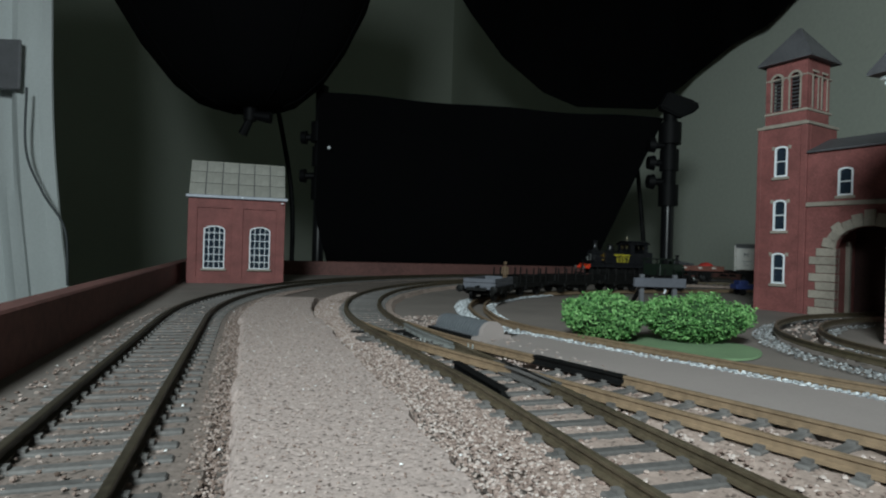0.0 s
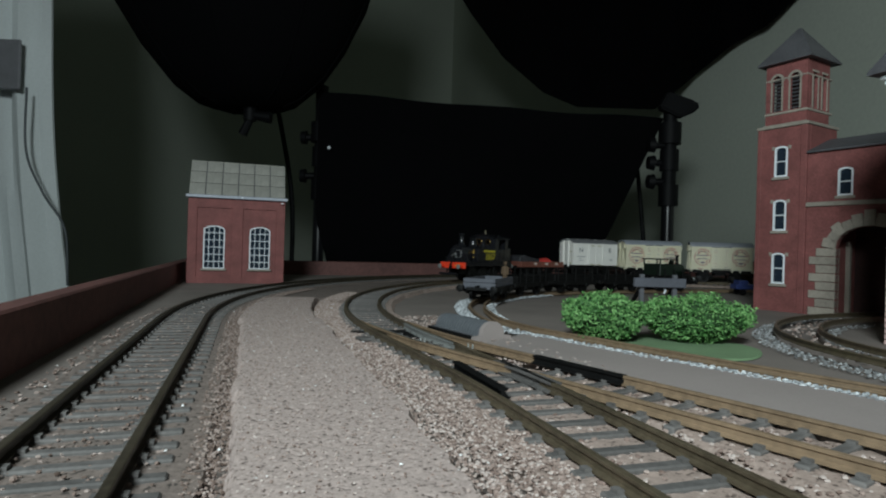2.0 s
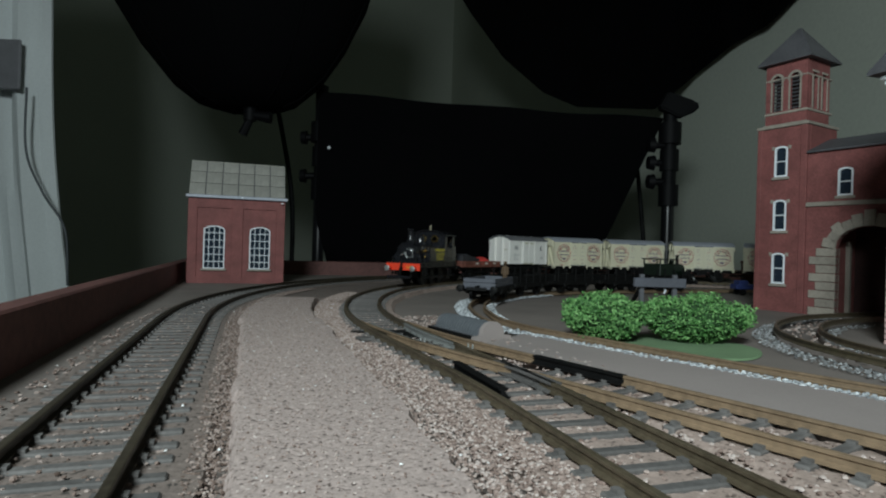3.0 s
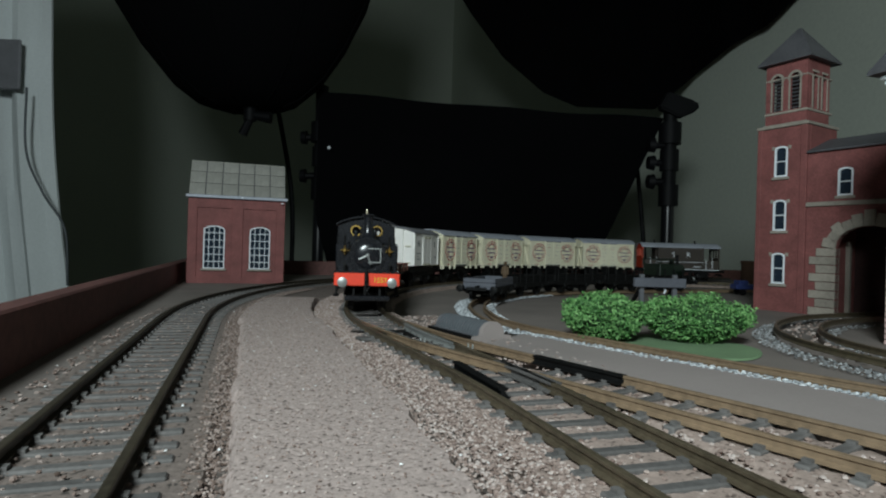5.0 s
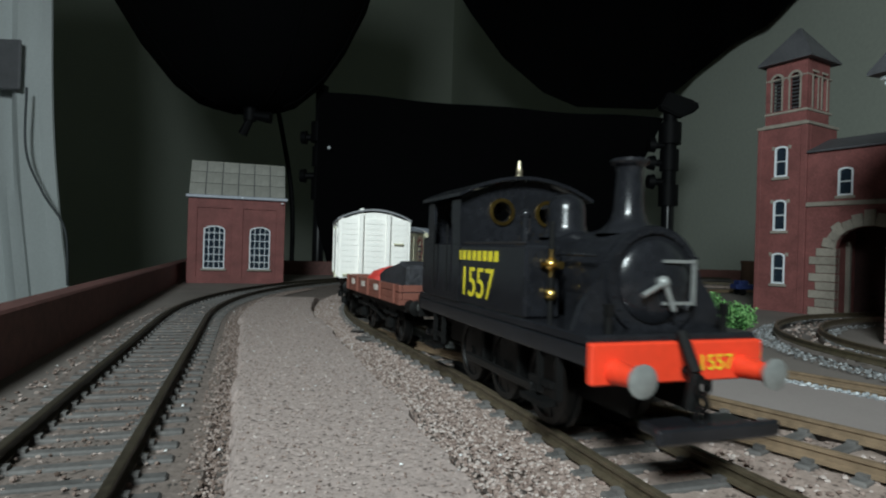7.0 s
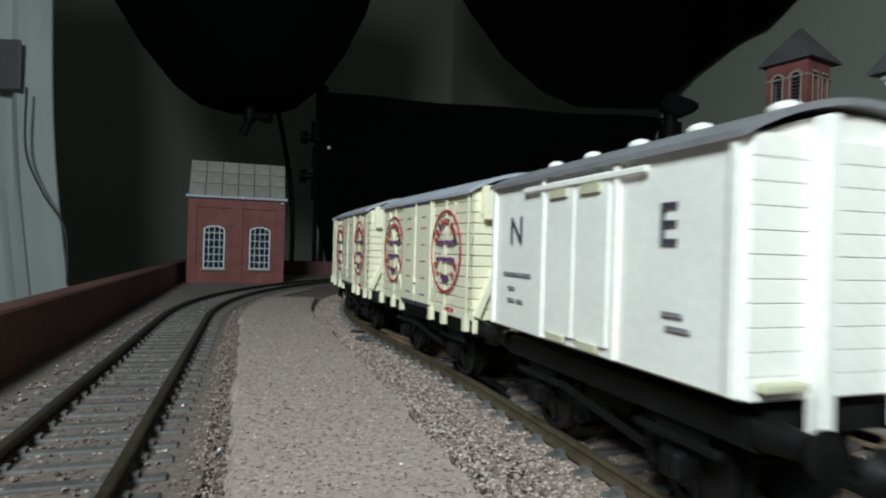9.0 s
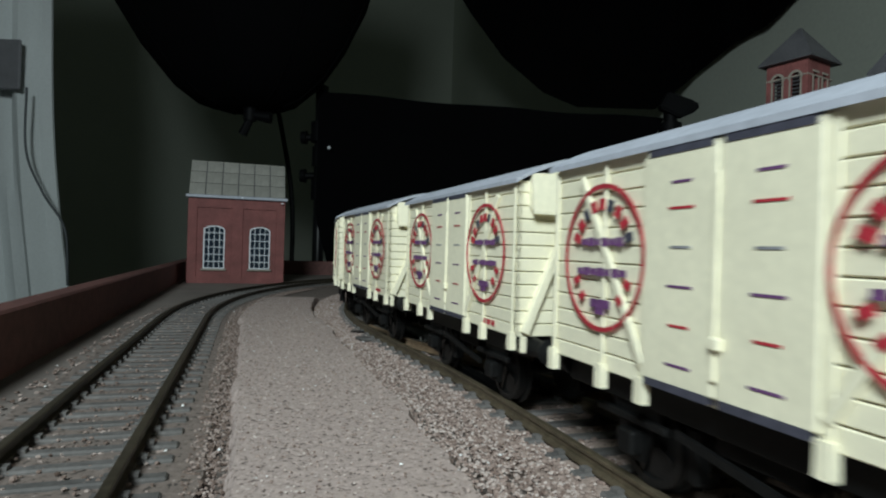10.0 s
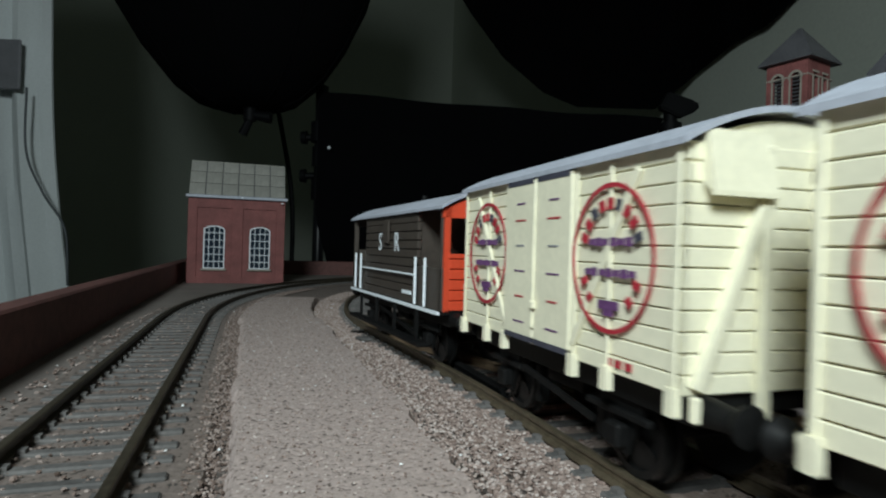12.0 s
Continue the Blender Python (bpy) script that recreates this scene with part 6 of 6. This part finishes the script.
        tube(bm, (x0 + 0.007, s * (hw + 0.0012), FT + 0.002), (x0 + 0.007, s * (hw + 0.0012), FT + 0.018), 0.0002, seg=8)
        tube(bm, (x1 - 0.007, s * (hw + 0.0012), FT + 0.002), (x1 - 0.007, s * (hw + 0.0012), FT + 0.018), 0.0002, seg=8)
        part("handrail", bm, "chassis", g)
    bm = bmesh.new()
    pts = [((hw + 0.0016) * (1 - 2 * k / n), zt + 0.0008 + 0.0046 * (1 - (1 - 2 * k / n) ** 2)) for k in range(n + 1)]
    prism(bm, pts + [(y, z - 0.0008) for y, z in reversed(pts)], x0 - 0.0025, x1 + 0.0025, mm)
    part("cab_roof", bm, "black", g, "curved black cab roof", True)
    bm = bmesh.new()
    box(bm, -0.0380, 0, FT + 0.0075, 0.0070, 0.031, 0.0150, 0.0005)
    part("bunker", bm, "black", g)
    bm = bmesh.new()
    box(bm, -0.0125, 0, 0.030, 0.002, 0.026, 0.018)
    part("backhead", bm, "chassis", g)
    # small doll of a driver in the cab
    bm = bmesh.new()
    tube(bm, (-0.0235, -0.0085, FT), (-0.0235, -0.0085, 0.0365), 0.0028, 0.0022, 10)
    part("driver_body", bm, "blue", g, "blue-coated plain driver doll", True)
    bm = bmesh.new()
    ball(bm, (-0.0235, -0.0085, 0.0385), 0.0015)
    part("driver_head", bm, "coat", g, "", True)
    # front pipes and fittings beside the dome
    bm = bmesh.new()
    for x, y, z0, z1, r in ((0.0020, -0.0060, 0.0340, 0.0400, 0.0010), (-0.004, 0.0045, 0.0350, 0.0410, 0.0009)):
        tube(bm, (x, y, z0), (x, y, z1), r, seg=10)
        ball(bm, (x, y, z1), r * 1.25)
    part("safety_valve", bm, "black", g, "", True)
    for s in (-1, 1):
        bm = bmesh.new()
        tube(bm, (-0.010, s * 0.0095, cz + 0.0040), (0.035, s * 0.0100, cz + 0.0040), 0.00025, seg=8)
        part("boiler_rail", bm, "black", g)
        bm = bmesh.new()
        box(bm, 0, s * 0.0064, 0.0125, 0.080, 0.0010, 0.011)
        part("frame_plate", bm, "chassis", g)
        bm = bmesh.new()
        box(bm, 0.0, s * 0.0112, 0.0066, 0.034, 0.0009, 0.0018, 0.0003)
        part("coupling_rod", bm, "wheel", g, "dull steel coupling rod")
        for x, w in ((0.0265, 0.008), (-0.030, 0.008)):
            bm = bmesh.new()
            box(bm, x, s * 0.0146, 0.0100, w, 0.0010, 0.0010)
            box(bm, x, s * 0.0150, 0.0135, 0.0010, 0.0010, 0.0105)
            box(bm, x + w * 0.8, s * 0.0150, 0.0135, 0.0010, 0.0010, 0.0105)
            box(bm, x, s * 0.0152, 0.0070, w, 0.0030, 0.0009)
            part("cab_step", bm, "chassis", g)
        for x in (-0.009, 0.009):
            bm = bmesh.new()
            box(bm, x, s * 0.0095, 0.0090, 0.0018, 0.0024, 0.0090, 0.0003)
            part("brake_hanger", bm, "chassis", g)
    for x in (-0.0185, 0.0, 0.0185):
        wheelset(g, x, 0.0074, True)
    return g



# standing stock on the siding
SIDING = spline(INNER, 0.001)


def siding_at(y):
    """Way along the siding at which it passes y on its far run."""
    return next(k for k, (p, h) in enumerate(SIDING) if p.y >= y) / 1000


def on_siding(d, half=0.02):
    a, b = SIDING[max(0, int((d - half) * 1000))][0], SIDING[int((d + half) * 1000)][0]
    q = b - a
    return Matrix.Translation((a + b) / 2 + Vector((0, 0, LOW))) @ Matrix.Rotation(math.atan2(q.y, q.x), 4, "Z")


HEAD = siding_at(0.388)
def low_wagon(m, label, mat, stakes):
    v = thing("low_wagon", m, label, "railway wagon", "wagons standing on the siding")
    L, W = 0.050, 0.0225
    bm = bmesh.new()
    box(bm, 0, 0, 0.0088, L, W, 0.0016, 0.0002)
    part("floor", bm, mat, v)
    for s in (-1, 1):
        for k in range(2):
            bm = bmesh.new()
            box(bm, 0, s * (W / 2 - 0.0005), 0.0110 + k * 0.0029, L, 0.0010, 0.0027, 0.0002)
            part("plank", bm, mat, v)
            bm = bmesh.new()
            box(bm, s * (L / 2 - 0.0005), 0, 0.0110 + k * 0.0029, 0.0010, W - 0.0022, 0.0027, 0.0002)
            part("plank", bm, mat, v)
        if stakes:
            for x in (-0.022, -0.012, 0.0, 0.012, 0.022):
                bm = bmesh.new()
                box(bm, x, s * (W / 2 + 0.0006), 0.0145, 0.0012, 0.0010, 0.0130, 0.0002)
                part("stake", bm, mat, v)
    n = len(WHEELS)
    underframe(v, L, 0.028, 0.0046, low=0.0055)
    del WHEELS[n:]
    return v


low_wagon(on_siding(HEAD), "blue-grey low plank wagon standing on the siding", "greywagon", False)
# shade over the next four is put into their colour as frame black
for k in range(4):
    low_wagon(on_siding(HEAD + 0.066 * (k + 1)), "dark low wagon in the shade of the siding", "chassis", True)

bm = bmesh.new()
tube(bm, (0, -0.0012, 0), (0, -0.0010, 0.0095), 0.0012, 0.0015, 10)
tube(bm, (0, 0.0012, 0), (0, 0.0010, 0.0095), 0.0012, 0.0015, 10)
tube(bm, (0, 0, 0.009), (0, 0, 0.0175), 0.0028, 0.0022, 12)
tube(bm, (0.0004, -0.0026, 0.0165), (0.0030, -0.0034, 0.0095), 0.0009, 0.0008, 8)
tube(bm, (0.0004, 0.0026, 0.0165), (0.0030, 0.0030, 0.0095), 0.0009, 0.0008, 8)
ball(bm, (0, 0, 0.0198), 0.0017)
tube(bm, (0, 0, 0.0206), (0, 0, 0.0216), 0.0020, 0.0014, 12)
doll = solid("doll", bm, "coat", on_siding(HEAD + 0.020) @ pose(0, -0.0065, 0.0096, 0, 0, 200) @ Matrix.Diagonal((0.72, 0.72, 0.78, 1)), "small brown-coated plain toy figure on the wagon", "toy figure", "", True)


def small_engine(m):
    g = thing("small_green_engine", m, "small dark green engine with square cab on the siding", "steam engine")
    bm = bmesh.new()
    box(bm, 0, 0, 0.0135, 0.054, 0.027, 0.0035, 0.0004)
    part("frame", bm, "chassis", g)
    bm = bmesh.new()
    box(bm, -0.012, 0, 0.0230, 0.022, 0.026, 0.016, 0.0005)
    part("cab", bm, "green", g)
    for x in (-0.0225, -0.0015):
        for y in (-0.0125, 0.0125):
            bm = bmesh.new()
            box(bm, x, y, 0.0330, 0.0012, 0.0012, 0.006)
            part("cab_post", bm, "green", g)
    bm = bmesh.new()
    box(bm, -0.012, 0, 0.0366, 0.026, 0.029, 0.0014, 0.0004)
    part("cab_roof", bm, "green", g)
    bm = bmesh.new()
    tube(bm, (-0.002, 0, 0.0235), (0.023, 0, 0.0235), 0.0078, seg=24)
    part("boiler", bm, "green", g, "", True)
    bm = bmesh.new()
    lathe(bm, [(0.0024, 0.030), (0.0018, 0.033), (0.0017, 0.040), (0.0024, 0.041), (0.0022, 0.042)], 16, Matrix.Translation((0.018, 0, 0)))
    part("chimney", bm, "chassis", g, "", True)
    bm = bmesh.new()
    lathe(bm, [(0.0030, 0.029), (0.0026, 0.033), (0.0014, 0.0355), (0.0003, 0.036)], 16, Matrix.Translation((0.008, 0, 0)))
    part("dome", bm, "green", g, "", True)
    n = len(WHEELS)
    for x in (-0.014, 0.012):
        wheelset(g, x, 0.0062)
    del WHEELS[n:]
    buffers(g, 0.027, 0.0138)
    buffers(g, -0.027, 0.0138)


small_engine(on_siding(siding_at(0.4905)) @ Matrix.Diagonal((0.84, 0.84, 0.84, 1)))


def blue_truck():
    v = thing("blue_truck", Matrix.Translation(room(0.315, 0.60, 0.0)) @ AX, "small blue flat toy truck on the board", "toy truck")
    bm = bmesh.new()
    box(bm, 0, 0, 0.0085, 0.036, 0.014, 0.005, 0.0006)
    part("bed", bm, "blue", v)
    bm = bmesh.new()
    box(bm, -0.010, 0, 0.0125, 0.010, 0.012, 0.005, 0.0008)
    part("cab", bm, "blue", v)
    for x in (-0.011, 0.011):
        for y in (-0.006, 0.006):
            bm = bmesh.new()
            tube(bm, (x, y - 0.001, 0.0032), (x, y + 0.001, 0.0032), 0.0032, seg=14)
            part("wheel", bm, "chassis", v, "", True)


blue_truck()
bm = bmesh.new()
lathe(bm, [(0.0165, 0.0), (0.0175, 0.002), (0.0185, 0.030), (0.0195, 0.0305), (0.0195, 0.0335), (0.0175, 0.0340)], 28)
solid("brown_pot", bm, "pot", Matrix.Translation(room(0.462, 0.87, 0.0)), "small brown round pot standing on the board", "pot", "", True)

# the train: front buffer of the engine and the middles of the vehicles behind it
SPEED, START = 0.110, 0.8205


def travel(t):
    """Way that the train has run: a little quicker at first, then at an even pace."""
    if t < 7.0:
        return 0.1077 * t + 0.0005 * t * (7.0 - t)
    f = min(1.0, max(0.0, (t - 9.0) / 3.0))
    return 0.7539 + SPEED * (t - 7.0) + 0.0006 * min(1.0, (t - 7.0) / 0.5) + 0.0016 * math.sin(math.pi * f)


TRAIN = [(engine(Matrix()), 0.050, 0.030), (flat_wagon(Matrix(), "red-brown plank wagon with red and dark loads"), 0.1465, 0.019),
         (white_van(Matrix(), "white refrigerator van with grey roof and black letters"), 0.2315, 0.018)]
first = cream_van(Matrix(), "cream planked refrigerator van with red oval badges")
PITCH, V1 = 0.0866, 0.3145
TRAIN.append((first, V1, 0.019))
for k in range(3):
    base = len(WHEELS)
    c = copy_thing(first, Matrix())
    for o in c.children_recursive:
        if o.name.startswith("wheelset"):
            WHEELS.append((o, o.matrix_basis.translation.x, 0.0063))
    TRAIN.append((c, V1 + PITCH * (k + 1), 0.019))
TRAIN.append((brake_van(Matrix(), "dark brown brake van with orange-red ends and white rails"), V1 + PITCH * 3 + 0.099, 0.030))


def vehicle_pose(u, half, slack=0.0):
    """A vehicle on its two bearing places; a long-framed engine has a little side play at the turnout."""
    a, b = lane(u - half)[0], lane(u + half)[0]
    b.x += slack * math.exp(-((u - 0.222) / 0.03) ** 2)
    d = a - b
    return Matrix.Translation((a + b) / 2 + Vector((0, 0, RT))) @ Matrix.Rotation(math.atan2(d.y, d.x), 4, "Z")


def motions():
    for ob, back, half in TRAIN:
        walk(ob, [(k * 0.25, vehicle_pose(START - travel(k * 0.25) + back, half, 0.004 if ob is TRAIN[0][0] else 0.0)) for k in range(49)])
    for ob, x, r in WHEELS:
        walk(ob, [(k / 15, pose(x, 0, r, 0, math.degrees(travel(k / 15) / r), 0)) for k in range(181)])


motions()
